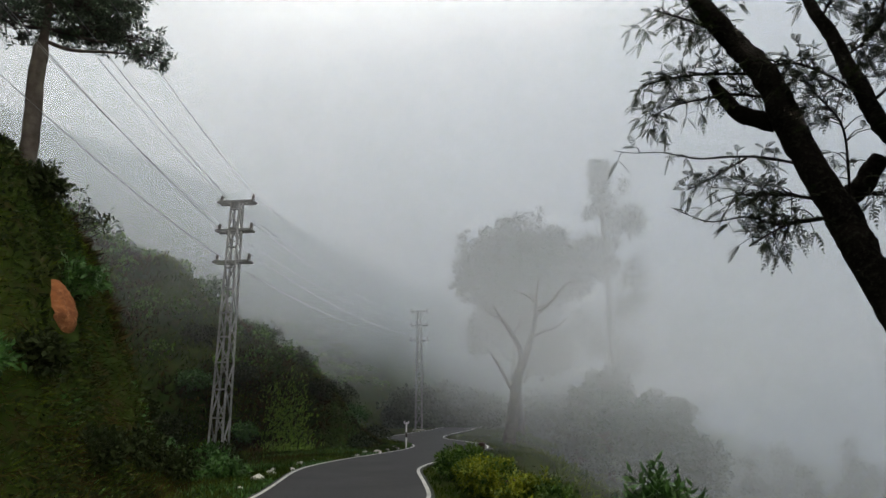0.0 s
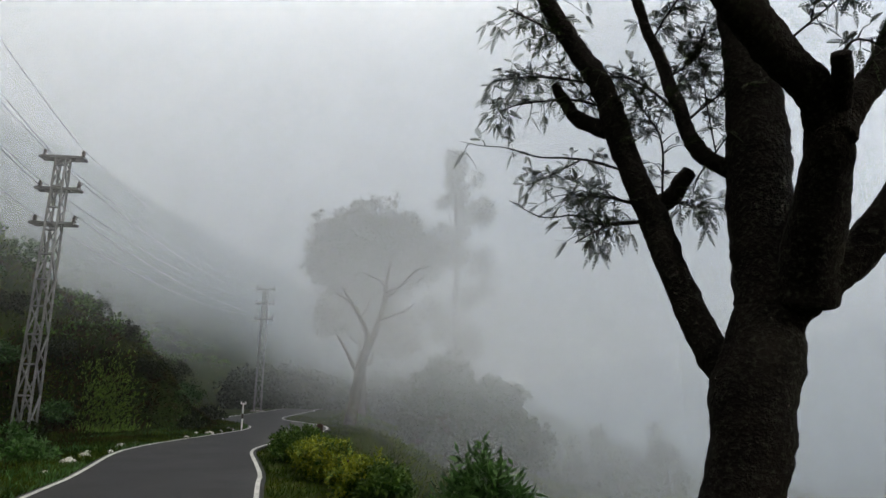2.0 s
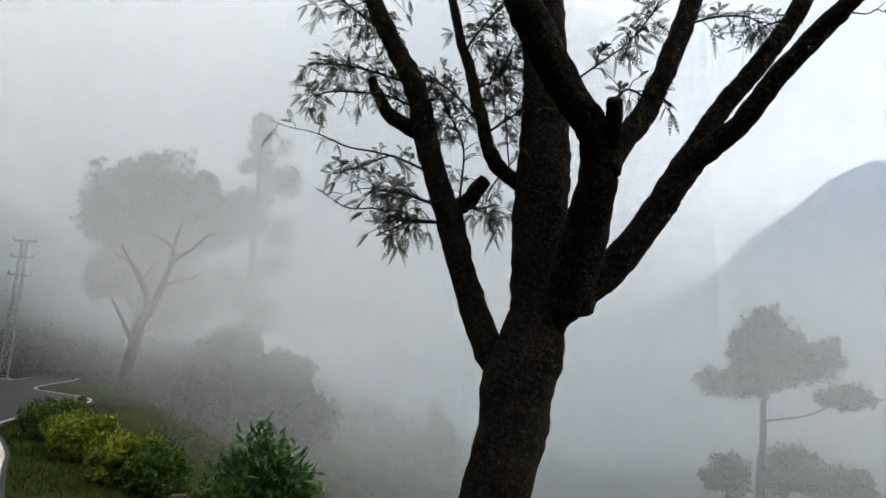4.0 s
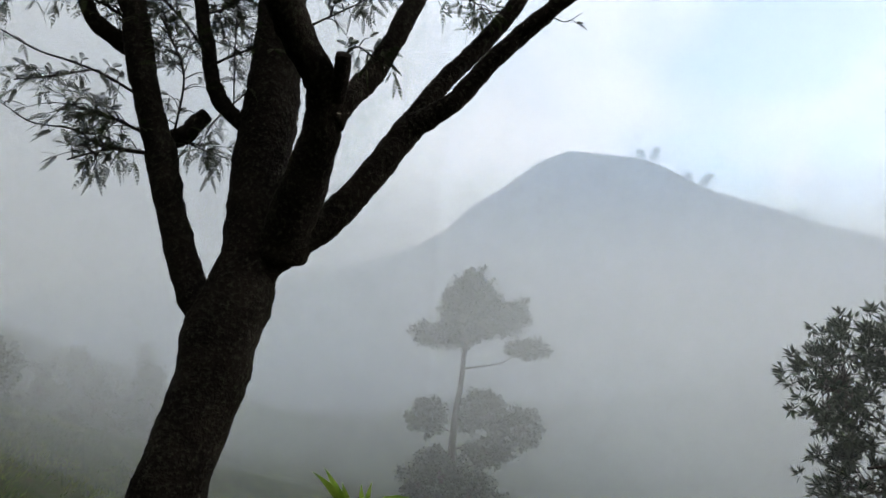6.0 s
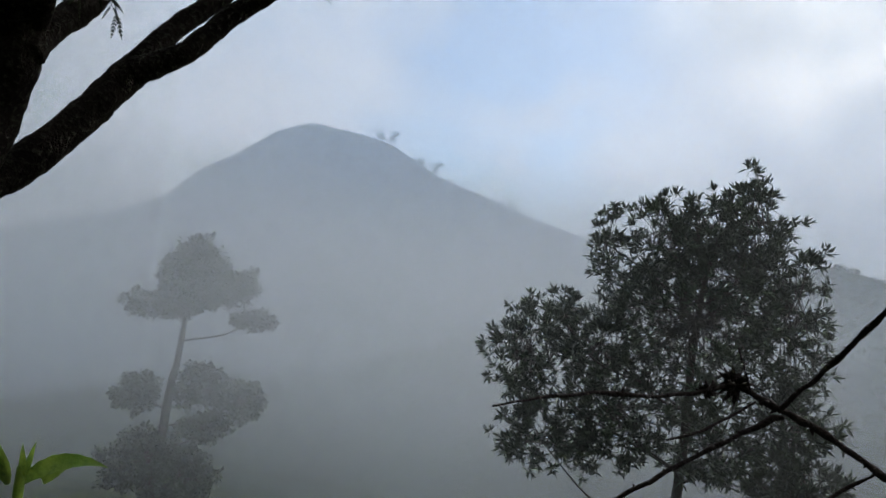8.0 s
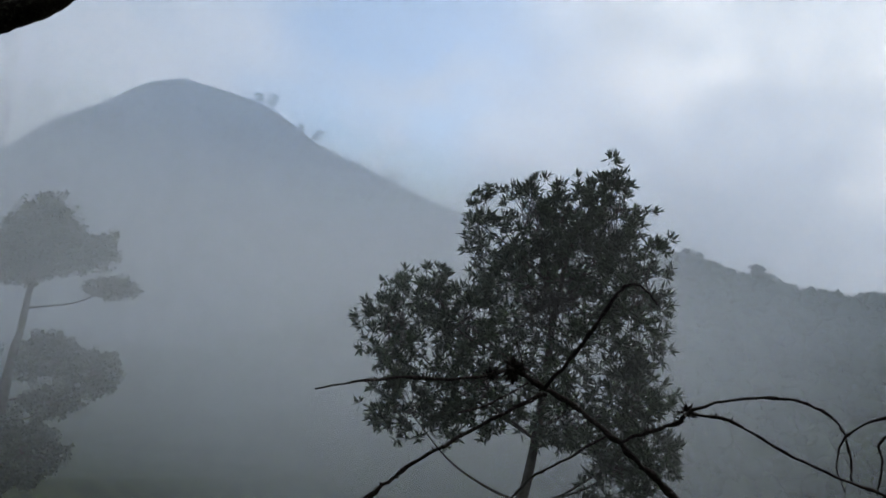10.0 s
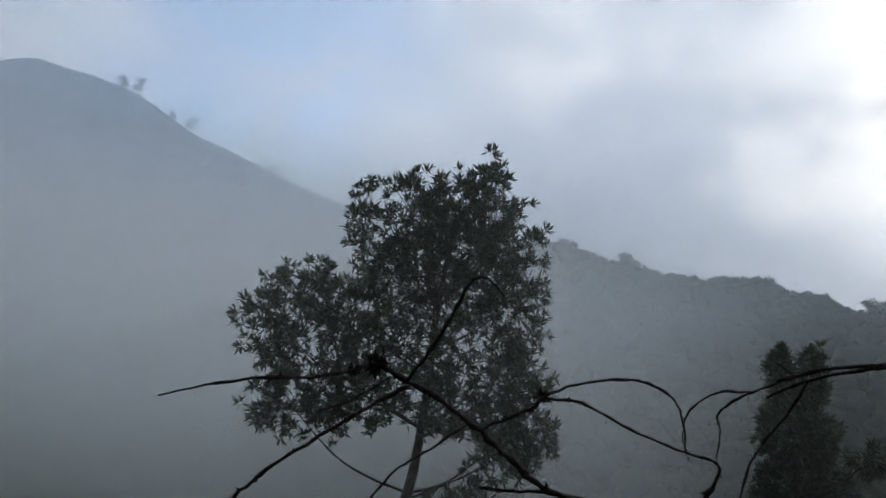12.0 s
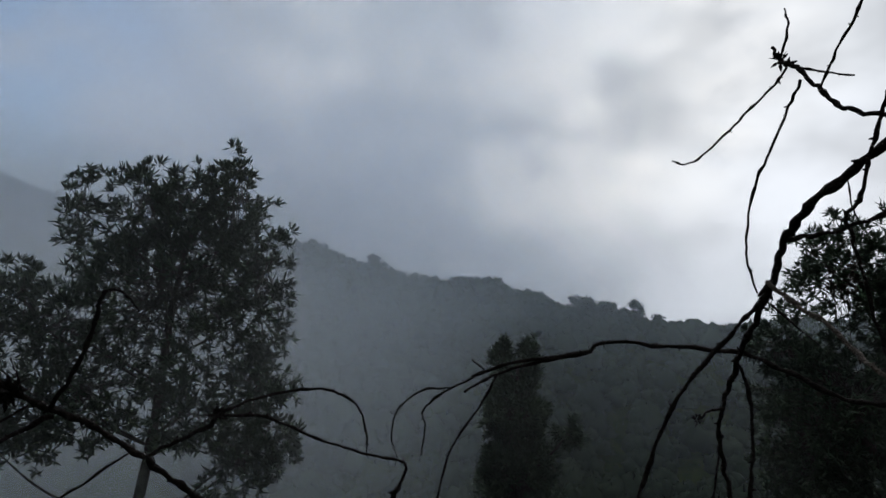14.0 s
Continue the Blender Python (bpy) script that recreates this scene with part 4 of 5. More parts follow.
crown_tree("misty_shrub_tree", "low dark rounded tree dim in the mist", (4.6, 41.6, zed(4.6, 41.6)),
           [(4.6, 41.6, zed(4.6, 41.6) - 0.3, 0.25), (4.6, 41.6, 1.6, 0.12)], [(4.6, 41.6, 2.8, 1.4, 1.3, 1.3), (3.2, 41.6, 1.6, 1.2, 1.2, 1.3), (5.6, 41.5, 1.5, 1.2, 1.2, 1.3), (4.4, 41.5, -0.4, 2.6, 1.8, 1.7), (2.6, 41.5, -1.4, 1.6, 1.4, 1.2)], 1500, 11, 0.26, 0.12, M_LEAFM, M_BARKG)
crown_tree("misty_shrub_tree", "low dark flat-topped tree dim in the mist", (8.0, 41.3, zed(8.0, 41.3)),
           [(8.0, 41.3, zed(8.0, 41.3) - 0.3, 0.25), (8.0, 41.3, 1.0, 0.12)], [(7.3, 41.3, 1.7, 1.1, 1.2, 0.9), (8.8, 41.1, 1.3, 1.0, 1.0, 0.8), (7.8, 41.3, -0.4, 2.2, 1.8, 1.5), (9.4, 41.0, -1.6, 1.8, 1.6, 1.5), (7.0, 41.3, -2.4, 2.2, 1.8, 1.3)], 1400, 11, 0.26, 0.12, M_LEAFM, M_BARKG)
for i, (x, y, top) in enumerate(((21.5, 66.8, -1.6), (24.0, 55.4, -2.3), (20.3, 56.7, -2.9), (26.8, 65.1, -1.1), (17.0, 60.0, -2.2))):
    g = zed(x, y)
    crown_tree("far_valley_tree", "slim dark tree almost lost in the valley mist", (x, y, g), [(x, y, g - 0.4, 0.25), (x, y, top - 2.5, 0.15), (x, y, top - 0.6, 0.05)],
               [(x, y, top - 1.2, 1.0, 1.0, 1.2), (x + 0.5, y, top - 3.2, 1.4, 1.4, 1.4), (x - 0.4, y, top - 5.2, 1.6, 1.6, 1.5)], 420, 10, 0.32, 0.15, M_LEAFM, M_BARKG, "far valley trees", twig=0.02)
crown_tree("bank_tree", "tree with a bare trunk and feathery crown on the bank top", (-8.7, 10.25, zed(-8.7, 10.25)),
           [(-8.68, 10.25, zed(-8.7, 10.25) - 0.3, 0.19), (-8.70, 10.24, 7.2, 0.165), (-8.75, 10.2, 8.2, 0.155), (-8.75, 10.2, 8.95, 0.15), (-8.72, 10.2, 9.3, 0.09), (-8.7, 10.2, 10.4, 0.05)],
           [(-8.3, 10.6, 10.2, 1.3, 1.25, 0.6), (-9.4, 9.6, 10.3, 1.1, 1.1, 0.6), (-7.5, 11.25, 9.75, 0.8, 0.75, 0.42), (-8.2, 10.7, 11.0, 1.4, 1.4, 0.8), (-9.3, 9.9, 9.6, 0.9, 0.9, 0.3), (-7.15, 11.6, 9.5, 0.5, 0.5, 0.26), (-8.2, 10.7, 9.65, 0.8, 0.8, 0.25)],
           2300, 11, 0.12, 0.034, M_LEAFM, M_BARKG, limb_r=0.05, steep=0.1)


def dead_tree(base):
    """A thick leaning trunk that forks low, with crooked bare branches; offsets across and up from its foot."""
    t = thing("dead_tree", base, "bare dead tree with forking crooked branches dim in the mist", "tree")
    r = random.Random(5)
    for name, rows in (
            ("trunk", ((0, -0.4, 0.38), (0.0, 0.3, 0.31), (0.15, 1.2, 0.27), (0.33, 2.5, 0.25), (0.52, 3.4, 0.22))),
            ("limb", ((0.40, 2.9, 0.16), (0.60, 3.95, 0.14), (0.24, 4.9, 0.11), (-0.22, 5.6, 0.08), (-0.6, 6.25, 0.04))),
            ("limb", ((0.48, 3.2, 0.19), (0.88, 4.15, 0.16), (1.16, 5.05, 0.13), (1.30, 5.8, 0.11), (1.34, 6.5, 0.08), (1.53, 7.55, 0.03))),
            ("branch", ((0.25, 2.4, 0.13), (-0.07, 3.0, 0.10), (-0.4, 3.6, 0.08), (-0.7, 4.05, 0.05))),
            ("branch", ((1.32, 6.3, 0.07), (0.98, 6.6, 0.06), (0.33, 6.9, 0.03))),
            ("branch", ((1.33, 5.8, 0.08), (1.98, 6.35, 0.06), (2.63, 7.1, 0.05), (3.28, 7.3, 0.03))),
            ("branch", ((1.16, 4.7, 0.08), (1.80, 4.95, 0.06), (2.2, 5.1, 0.05), (2.65, 5.45, 0.02))),
            ("branch", ((1.30, 5.95, 0.06), (1.9, 6.2, 0.04), (2.45, 6.55, 0.02))),
            ("branch", ((0.24, 4.9, 0.06), (0.55, 5.4, 0.04), (0.62, 5.9, 0.02))),
            ("branch", ((-0.22, 5.6, 0.05), (-0.75, 5.85, 0.035), (-1.05, 6.3, 0.02)))):
        depth = r.uniform(-0.5, 0.5)
        limb_part(name, [(base[0] + 1.28 * u, base[1] + depth * max(0, v - 2.4) * 0.5, base[2] + 1.28 * v, 1.2 * q) for u, v, q in rows], M_BARKG, t, 8, 6, 0.18, 3.0, int(100 * depth))


def thicket(name, label, spots, leaf, mat):
    """Undergrowth too dim to pick apart: leafy mounds that stand on the ground."""
    res = []
    for x, y, rad, h in spots:
        g = zed(x, y)
        p, d, pick = scatter_tufts([(x, y, g + h * 0.45, rad, rad, h * 0.55)], int(90 * rad * h / 3) + 60)
        res.append(tuft_leaves(p, d, 9, leaf, leaf * 0.5))
    tagged(quads_object(name, np.concatenate(res), mat), label, "thicket", kind="stuff")


spots = [(rng.uniform(-13, 13), rng.uniform(52, 62), rng.uniform(1.2, 2.4), rng.uniform(2.0, 4.2)) for _ in range(40)]
thicket("roadside_thicket", "dark wooded undergrowth behind the road, dim in the mist", spots, 0.34, M_LEAFM)
dead_tree((-1.05, 35.5, zed(-1.05, 35.5)))


# ---- feathery leaves of the roadside tree ----
def feather(p, d, nrm, length, pairs):
    """A twice-feathered leaf: slim leaflets paired along a drooping midrib."""
    d, nrm = Vector(d).normalized(), Vector(nrm)
    s = d.cross(nrm).normalized()
    nn = s.cross(d)
    pos, along, nor, ln, wd = [], [], [], [], []
    spine = []
    for k in range(pairs + 1):
        f = k / pairs
        q = Vector(p) + d * length * f - Vector((0, 0, 1)) * length * 0.28 * f * f
        spine.append(q)
        if k == 0:
            continue
        for sg in (-1, 1):
            a = d * 0.85 + s * sg * 0.75 - Vector((0, 0, 0.15 + 0.25 * f))
            pos.append(q), along.append(a), nor.append(nn), ln.append(length * 0.27 * math.sin(math.pi * (0.22 + 0.70 * f))), wd.append(0.0072)
    for a, b in zip(spine, spine[1:]):
        pos.append(a), along.append(b - a), nor.append(nn), ln.append((b - a).length * 1.05), wd.append(0.004)
    return leaf_quads(np.array(pos), np.array(along), np.array(nor), np.array(ln), np.array(wd))


def leafy_branch(rows, count, seed, spread=0.3, length=0.15, tree=roadside_tree):
    """A thin branch with side sprays, each bearing feathery leaves."""
    r = random.Random(seed)
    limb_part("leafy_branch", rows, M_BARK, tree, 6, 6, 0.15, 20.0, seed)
    c = catmull(rows, 10)
    res, sticks = [], []
    for k in range(count):
        i = int(r.uniform(0.12, 1.0) * (len(c) - 1))
        p = Vector(c[i][:3])
        t = Vector(c[min(i + 1, len(c) - 1)][:3]) - Vector(c[max(i - 1, 0)][:3])
        off = Vector((r.gauss(0, 1), r.gauss(0, 1), r.gauss(-0.15, 0.8)))
        q = p + (off.normalized() + t.normalized() * 0.5) * spread * r.uniform(0.1, 1.0)
        sticks.append(tube([(*local(tree, p), 0.004), (*local(tree, (p + q) / 2 + Vector((0, 0, 0.02))), 0.003), (*local(tree, q), 0.002)], 4, 2, cap=False))
        for m in range(r.choice((3, 4, 5))):
            d = (q - p).normalized() * 0.8 + Vector((r.gauss(0, 0.6), r.gauss(0, 0.6), r.gauss(-0.1, 0.45)))
            res.append(feather(Vector(local(tree, q)), d, Vector((r.gauss(0, 0.7), r.gauss(0, 0.7), 1)), length * r.uniform(0.55, 1.0), r.choice((6, 7))))
    v, f = join(sticks)
    mesh_object("fine_twig_spray", v, f, M_BARK, tree)["kind"] = "stuff"
    quads_object("feathery_leaves", np.concatenate(res), M_LEAFD, tree)["kind"] = "stuff"


leafy_branch([(3.444, 3.37, 2.49, 0.011), (3.195, 3.517, 2.51, 0.009), (3.069, 3.604, 2.586, 0.006), (2.869, 3.651, 2.58, 0.005), (2.749, 3.674, 2.635, 0.004), (2.656, 3.69, 2.692, 0.002)], 8, 1, 0.065, 0.124)
leafy_branch([(3.444, 3.37, 2.497, 0.011), (3.254, 3.468, 2.497, 0.009), (3.151, 3.478, 2.451, 0.007), (3.026, 3.512, 2.382, 0.005)], 39, 2, 0.13, .12)
leafy_branch([(3.427, 3.387, 2.594, 0.011), (3.249, 3.5, 2.678, 0.009), (3.113, 3.541, 2.697, 0.007), (2.998, 3.519, 2.705, 0.005)], 51, 3, 0.198, 0.124)
leafy_branch([(3.384, 3.434, 2.823, 0.011), (3.175, 3.575, 2.947, 0.009), (3.013, 3.67, 3.001, 0.007), (2.85, 3.757, 3.037, 0.006), (2.64, 3.793, 3.11, 0.004), (2.473, 3.815, 3.128, 0.003), (2.335, 3.828, 3.161, 0.002)], 14, 4, 0.094, 0.124)
leafy_branch([(3.298, 3.537, 3.3, 0.011), (3.126, 3.672, 3.42, 0.009), (2.924, 3.772, 3.458, 0.008), (2.72, 3.832, 3.446, 0.006), (2.621, 3.847, 3.394, 0.004)], 48, 5, 0.153, 0.124)
leafy_branch([(3.252, 3.604, 3.513, 0.011), (3.01, 3.722, 3.606, 0.009), (2.805, 3.817, 3.66, 0.008), (2.564, 3.854, 3.635, 0.006)], 48, 6, 0.18, 0.124)
leafy_branch([(3.111, 3.614, 2.97, 0.007), (2.921, 3.691, 2.882, 0.006), (2.759, 3.723, 2.816, 0.004)], 18, 7, 0.108, 0.124)
leafy_branch([(3.704, 3.35, 3.168, 0.009), (3.563, 3.442, 3.382, 0.009), (3.413, 3.498, 3.512, 0.009), (3.282, 3.585, 3.555, 0.007)], 39, 8, 0.198, 0.124)
leafy_branch([(3.526, 3.349, 2.567, 0.007), (3.556, 3.358, 2.996, 0.007), (3.466, 3.372, 3.211, 0.005), (3.387, 3.401, 3.356, 0.004)], 45, 9, 0.198, 0.124)
leafy_branch([(3.646, 3.408, 3.475, 0.009), (3.751, 3.417, 3.551, 0.007), (3.874, 3.414, 3.672, 0.008), (3.903, 3.4, 3.803, 0.006)], 75, 10, 0.18, 0.11)
leafy_branch([(3.593, 3.376, 2.623, 0.007), (3.667, 3.312, 2.586, 0.005), (3.744, 3.255, 2.551, 0.004), (3.796, 3.23, 2.499, 0.004)], 27, 11, 0.117, 0.124)
leafy_branch([(3.887, 3.072, 2.993, 0.007), (3.833, 3.156, 2.92, 0.005), (3.723, 3.242, 2.753, 0.005), (3.703, 3.274, 2.68, 0.004)], 7, 12, 0.09, 0.124)
leafy_branch([(3.722, 3.342, 3.15, 0.009), (3.848, 3.227, 3.246, 0.007), (3.914, 3.114, 3.277, 0.007)], 21, 13, 0.18, 0.124)
leafy_branch([(3.826, 3.215, 2.864, 0.005), (3.8, 3.228, 3.214, 0.005), (3.794, 3.231, 3.452, 0.004)], 15, 14, 0.117, 0.124)
leafy_branch([(3.74, 2.291, 3.083, 0.007), (3.92, 2.292, 3.237, 0.006), (4.049, 2.26, 3.349, 0.004), (4.11, 2.213, 3.434, 0.004), (4.169, 2.166, 3.536, 0.003)], 36, 15, 0.153, 0.101)
leafy_branch([(3.854, 2.118, 2.912, 0.007), (3.954, 2.144, 3.012, 0.006), (4.057, 2.127, 2.987, 0.004), (4.172, 2.098, 2.96, 0.003)], 15, 16, 0.081, 0.101)
leafy_branch([(4.452, 2.265, 3.555, 0.008), (4.589, 2.192, 3.606, 0.007), (4.742, 2.108, 3.609, 0.005), (4.809, 2.035, 3.538, 0.003)], 18, 17, 0.117, 0.11)
leafy_branch([(5.135, 2.115, 3.7, 0.007), (4.996, 2.201, 3.652, 0.005), (4.937, 2.265, 3.563, 0.004)], 12, 18, 0.099, 0.11)
leafy_branch([(4.948, 1.82, 3.404, 0.007), (5.055, 1.727, 3.498, 0.005), (5.112, 1.646, 3.468, 0.003), (5.165, 1.566, 3.523, 0.002)], 1, 19, 0.045, 0.074)
leafy_branch([(3.605, 3.533, 3.804, 0.009), (3.711, 3.489, 3.992, 0.008), (3.846, 3.428, 4.186, 0.008), (3.978, 3.363, 4.469, 0.006)], 60, 20, 0.27, 0.124)
leafy_branch([(3.131, 3.691, 3.797, 0.011), (2.94, 3.738, 3.999, 0.009), (2.676, 3.788, 4.17, 0.008)], 54, 21, 0.27, 0.124)
leafy_branch([(2.968, 3.762, 4.191, 0.011), (3.23, 3.663, 4.502, 0.009), (3.514, 3.568, 4.748, 0.008)], 54, 22, 0.315, 0.124)
leafy_branch([(4.025, 3.225, 4.544, 0.011), (4.277, 2.956, 4.801, 0.009), (4.499, 2.671, 4.893, 0.007)], 54, 23, 0.315, 0.124)
leafy_branch([(4.619, 2.233, 4.068, 0.01), (4.505, 2.272, 4.389, 0.008), (4.698, 2.082, 4.668, 0.007)], 45, 24, 0.27, 0.124)
leafy_branch([(3.072, 2.13, 3.884, 0.007), (2.843, 2.317, 4.084, 0.006), (2.578, 2.486, 4.192, 0.005)], 54, 25, 0.315, 0.124)
leafy_branch([(3.985, 3.303, 5.727, 0.011), (3.755, 3.36, 6.411, 0.009), (4.19, 3.129, 6.884, 0.007)], 60, 26, 0.405, 0.124)
leafy_branch([(5.411, 1.829, 4.366, 0.009), (5.519, 1.66, 4.627, 0.007), (5.656, 1.414, 4.607, 0.005)], 36, 27, 0.27, 0.124)


# ---- steel pylons and wires ----
def bar(a, b, w):
    """Vertices and faces of a square bar from a to b."""
    a, b = np.array(a, float), np.array(b, float)
    t = (b - a) / np.linalg.norm(b - a)
    u = np.cross(t, (0.3, 0.2, 0.93))
    u /= np.linalg.norm(u)
    v = np.cross(t, u)
    c = [(-1, -1), (1, -1), (1, 1), (-1, 1)]
    verts = [p + (u * i + v * j) * w / 2 for p in (a, b) for i, j in c]
    return verts, [(3, 2, 1, 0), (4, 5, 6, 7), *[(k, (k + 1) % 4, 4 + (k + 1) % 4, 4 + k) for k in range(4)]]


ARMS = (6.72, 7.90, 9.0)


def pylon(at, turn=0.0):
    """A slim lattice pole with three crossarms and six pin insulators."""
    t = thing("pylon", at, "slim grey lattice steel power pylon with three crossarms", "pylon", "power line pylons")
    t.rotation_euler = (0, 0, turn)
    height, wide, slim = 9.05, 0.25, 0.16

    def half(z):
        return wide + (slim - wide) * z / height

    for sx in (-1, 1):
        for sy in (-1, 1):
            v, f = bar((sx * half(0), sy * half(0), -0.1), (sx * half(height), sy * half(height), height), 0.065)
            mesh_object("leg", v, f, M_STEEL, t)
    z, k = 0.25, 0
    while z < height - 0.3:
        z1 = min(z + 0.98 - 0.03 * k, height - 0.05)
        for s in range(4):
            c0, c1 = ((-1, -1), (1, -1), (1, 1), (-1, 1))[s], ((1, -1), (1, 1), (-1, 1), (-1, -1))[s]
            if k % 2:
                c0, c1 = c1, c0
            v, f = bar((c0[0] * half(z), c0[1] * half(z), z), (c1[0] * half(z1), c1[1] * half(z1), z1), 0.045)
            mesh_object("brace", v, f, M_STEEL, t)
            if s == 0:
                v, f = bar((c0[0] * half(z), c0[1] * half(z), z), (c1[0] * half(z), c1[1] * half(z), z), 0.05)
                mesh_object("strut", v, f, M_STEEL, t)
        z, k = z1, k + 1
    for za in ARMS:
        bm = bmesh.new()
        box(bm, (-0.70, -0.20, za - 0.05), (0.70, -0.13, za + 0.04))
        box(bm, (-0.70, 0.13, za - 0.05), (0.70, 0.20, za + 0.04))
        for x in (-0.68, -0.3, 0.3, 0.68):
            box(bm, (x - 0.03, -0.14, za - 0.02), (x + 0.03, 0.14, za + 0.02))
        arm = part("crossarm", bm, M_STEEL, t)
        for x in (-0.62, 0.62):
            bm = bmesh.new()
            for z0, r in ((0.05, 0.02), (0.12, 0.075), (0.17, 0.055), (0.22, 0.075), (0.27, 0.04)):
                m = bmesh.ops.create_cone(bm, cap_ends=True, segments=10, radius1=r, radius2=r * 0.75, depth=0.06)
                bmesh.ops.translate(bm, verts=m["verts"], vec=(x, 0, za + z0))
            part("insulator", bm, M_PORC, arm, "brown porcelain pin insulator")
    bm = bmesh.new()
    v = box(bm, (-0.45, -0.45, -0.5), (0.45, 0.45, 0.06))
    bmesh.ops.bevel(bm, geom=bm.edges[:], offset=0.03, segments=1, affect="EDGES")
    part("footing", bm, M_CONC, t, "rough concrete footing")
    return t


PYLONS = [(-9.71, 20.7, 0.0), (-8.9, 48.6, zed(-8.9, 48.6)), (-0.8, -20.3, zed(-0.8, -20.3))]
for k, at in enumerate(PYLONS):
    pylon(at, 0.10 if k else 0.04)


def wires(a, b, sag):
    for za in ARMS:
        for x in (-0.62, 0.62):
            rows = []
            for k in range(15):
                f = k / 14
                p = [a[i] + (b[i] - a[i]) * f for i in range(3)]
                rows.append((p[0] + x, p[1], p[2] + za + 0.30 - 4 * sag * f * (1 - f), 0.0072))
            v, f = tube(rows, 5, 2)
            tagged(mesh_object("power_wire", v, f, M_WIRE, smooth=True), "thin dark overhead wire sagging between steel pylons", "wire", "overhead wires")


wires(PYLONS[0], PYLONS[2], 1.8)
wires(PYLONS[0], PYLONS[1], 0.7)


# ---- marker post, guard posts, rubble ----
def marker_post(x, y):
    t = thing("marker_post", (x, y, zed(x, y)), "thin white roadside marker post with a small crosspiece", "post")
    v, f = bar((0, 0, -0.15), (0, 0, 0.42), 0.045)
    mesh_object("post_base", v, f, M_WHITE, t)
    v, f = bar((0, 0, 0.42), (0, 0, 0.62), 0.042)
    mesh_object("dark_band", v, f, M_RED, t, "dark painted band")
    v, f = bar((0, 0, 0.62), (0, 0, 1.02), 0.04)
    mesh_object("post_top", v, f, M_WHITE, t)
    v, f = bar((-0.09, 0, 0.97), (0.09, 0, 0.97), 0.035)
    mesh_object("crosspiece", v, f, M_WHITE, t)
    for sx in (-0.085, 0.085):
        v, f = bar((sx, 0, 0.97), (sx, 0, 1.06), 0.035)
        mesh_object("prong", v, f, M_WHITE, t)


marker_post(-4.32, 25.6)


def guard_post(x, y, top):
    g = zed(x, y)
    t = thing("guard_post", (x, y, g), "short faded red concrete guard post beside the road", "post", "guard posts")
    bm = bmesh.new()
    box(bm, (-0.08, -0.08, -0.3), (0.08, 0.08, top - g))
    bmesh.ops.bevel(bm, geom=bm.edges[:], offset=0.02, segments=2, affect="EDGES")
    bmesh.ops.subdivide_edges(bm, edges=bm.edges[:], cuts=2)
    for v in bm.verts:
        v.co += Vector((noise.noise(v.co * 14), noise.noise(v.co * 14 + Vector((5, 0, 0))), 0)) * 0.008
    part("post", bm, M_RED, t)
    v, f = tube([(0, 0.0, top - g - 0.16, 0.014), (0.3, 0.05, top - g - 0.17, 0.014)], 6, 2)
    mesh_object("cable_eye", v, f, M_WIRE, t)
    return t


guard_post(2.03, 5.54, 0.46)
guard_post(-0.29, 17.5, 0.62)
guard_post(1.05, 10.4, 0.40)
v, f = tube([(1.98, 5.56, 0.31, 0.008), (2.45, 5.9, 0.27, 0.008), (2.95, 6.3, 0.28, 0.008)], 6, 6)
tagged(mesh_object("guard_cable", v, f, M_WIRE, smooth=True), "thin dark guard cable running from a red post into a bush", "cable")


def rubble():
    r = random.Random(3)
    for k in range(34):
        y = r.uniform(11, 27)
        d = -HALF - r.uniform(0.15, 0.75)
        x = float(centre(y)) + d
        s = r.uniform(0.03, 0.10) if k % 5 else r.uniform(0.1, 0.16)
        bm = bmesh.new()
        bmesh.ops.create_icosphere(bm, subdivisions=2, radius=s)
        for v in bm.verts:
            v.co *= 1 + 0.4 * noise.noise(v.co * (1.2 / s) + Vector((k * 3.1, 0, 0)))
            v.co.z *= 0.65
        me = bpy.data.meshes.new("stone")
        bm.to_mesh(me)
        bm.free()
        me.materials.append(M_STONE)
        o = new("stone", me)
        o.location = (x, y, zed(x, y) + s * 0.25)
        tagged(o, "small pale broken stone on the road verge", "stone", "verge stones")


rubble()


# ---- shrubs and hedge ----
def leafy_shrub(name, label, at, blobs, tufts, leaves, length, width, mat, group="", up=0.3, category="shrub"):
    """Several stems from the ground, each to a part of the crown, and a crown of single leaves. Blobs are relative to the foot."""
    t = thing(name, at, label, category, group)
    for b in blobs:
        limb_part("stem", [(at[0] + b[0] * 0.15, at[1] + b[1] * 0.15, at[2] - 0.1, 0.022), (at[0] + b[0] * 0.6, at[1] + b[1] * 0.6, at[2] + b[2] * 0.55, 0.016), (at[0] + b[0], at[1] + b[1], at[2] + b[2] + b[5] * 0.5, 0.006)], M_BARKG, t, 6, 4, 0.1, 10, 3)
    p, d, pick = scatter_tufts(blobs, tufts)
    q = quads_object("foliage", tuft_leaves(p, d, leaves, length, width, up=up), mat, t)
    q["kind"] = "stuff"
    return t


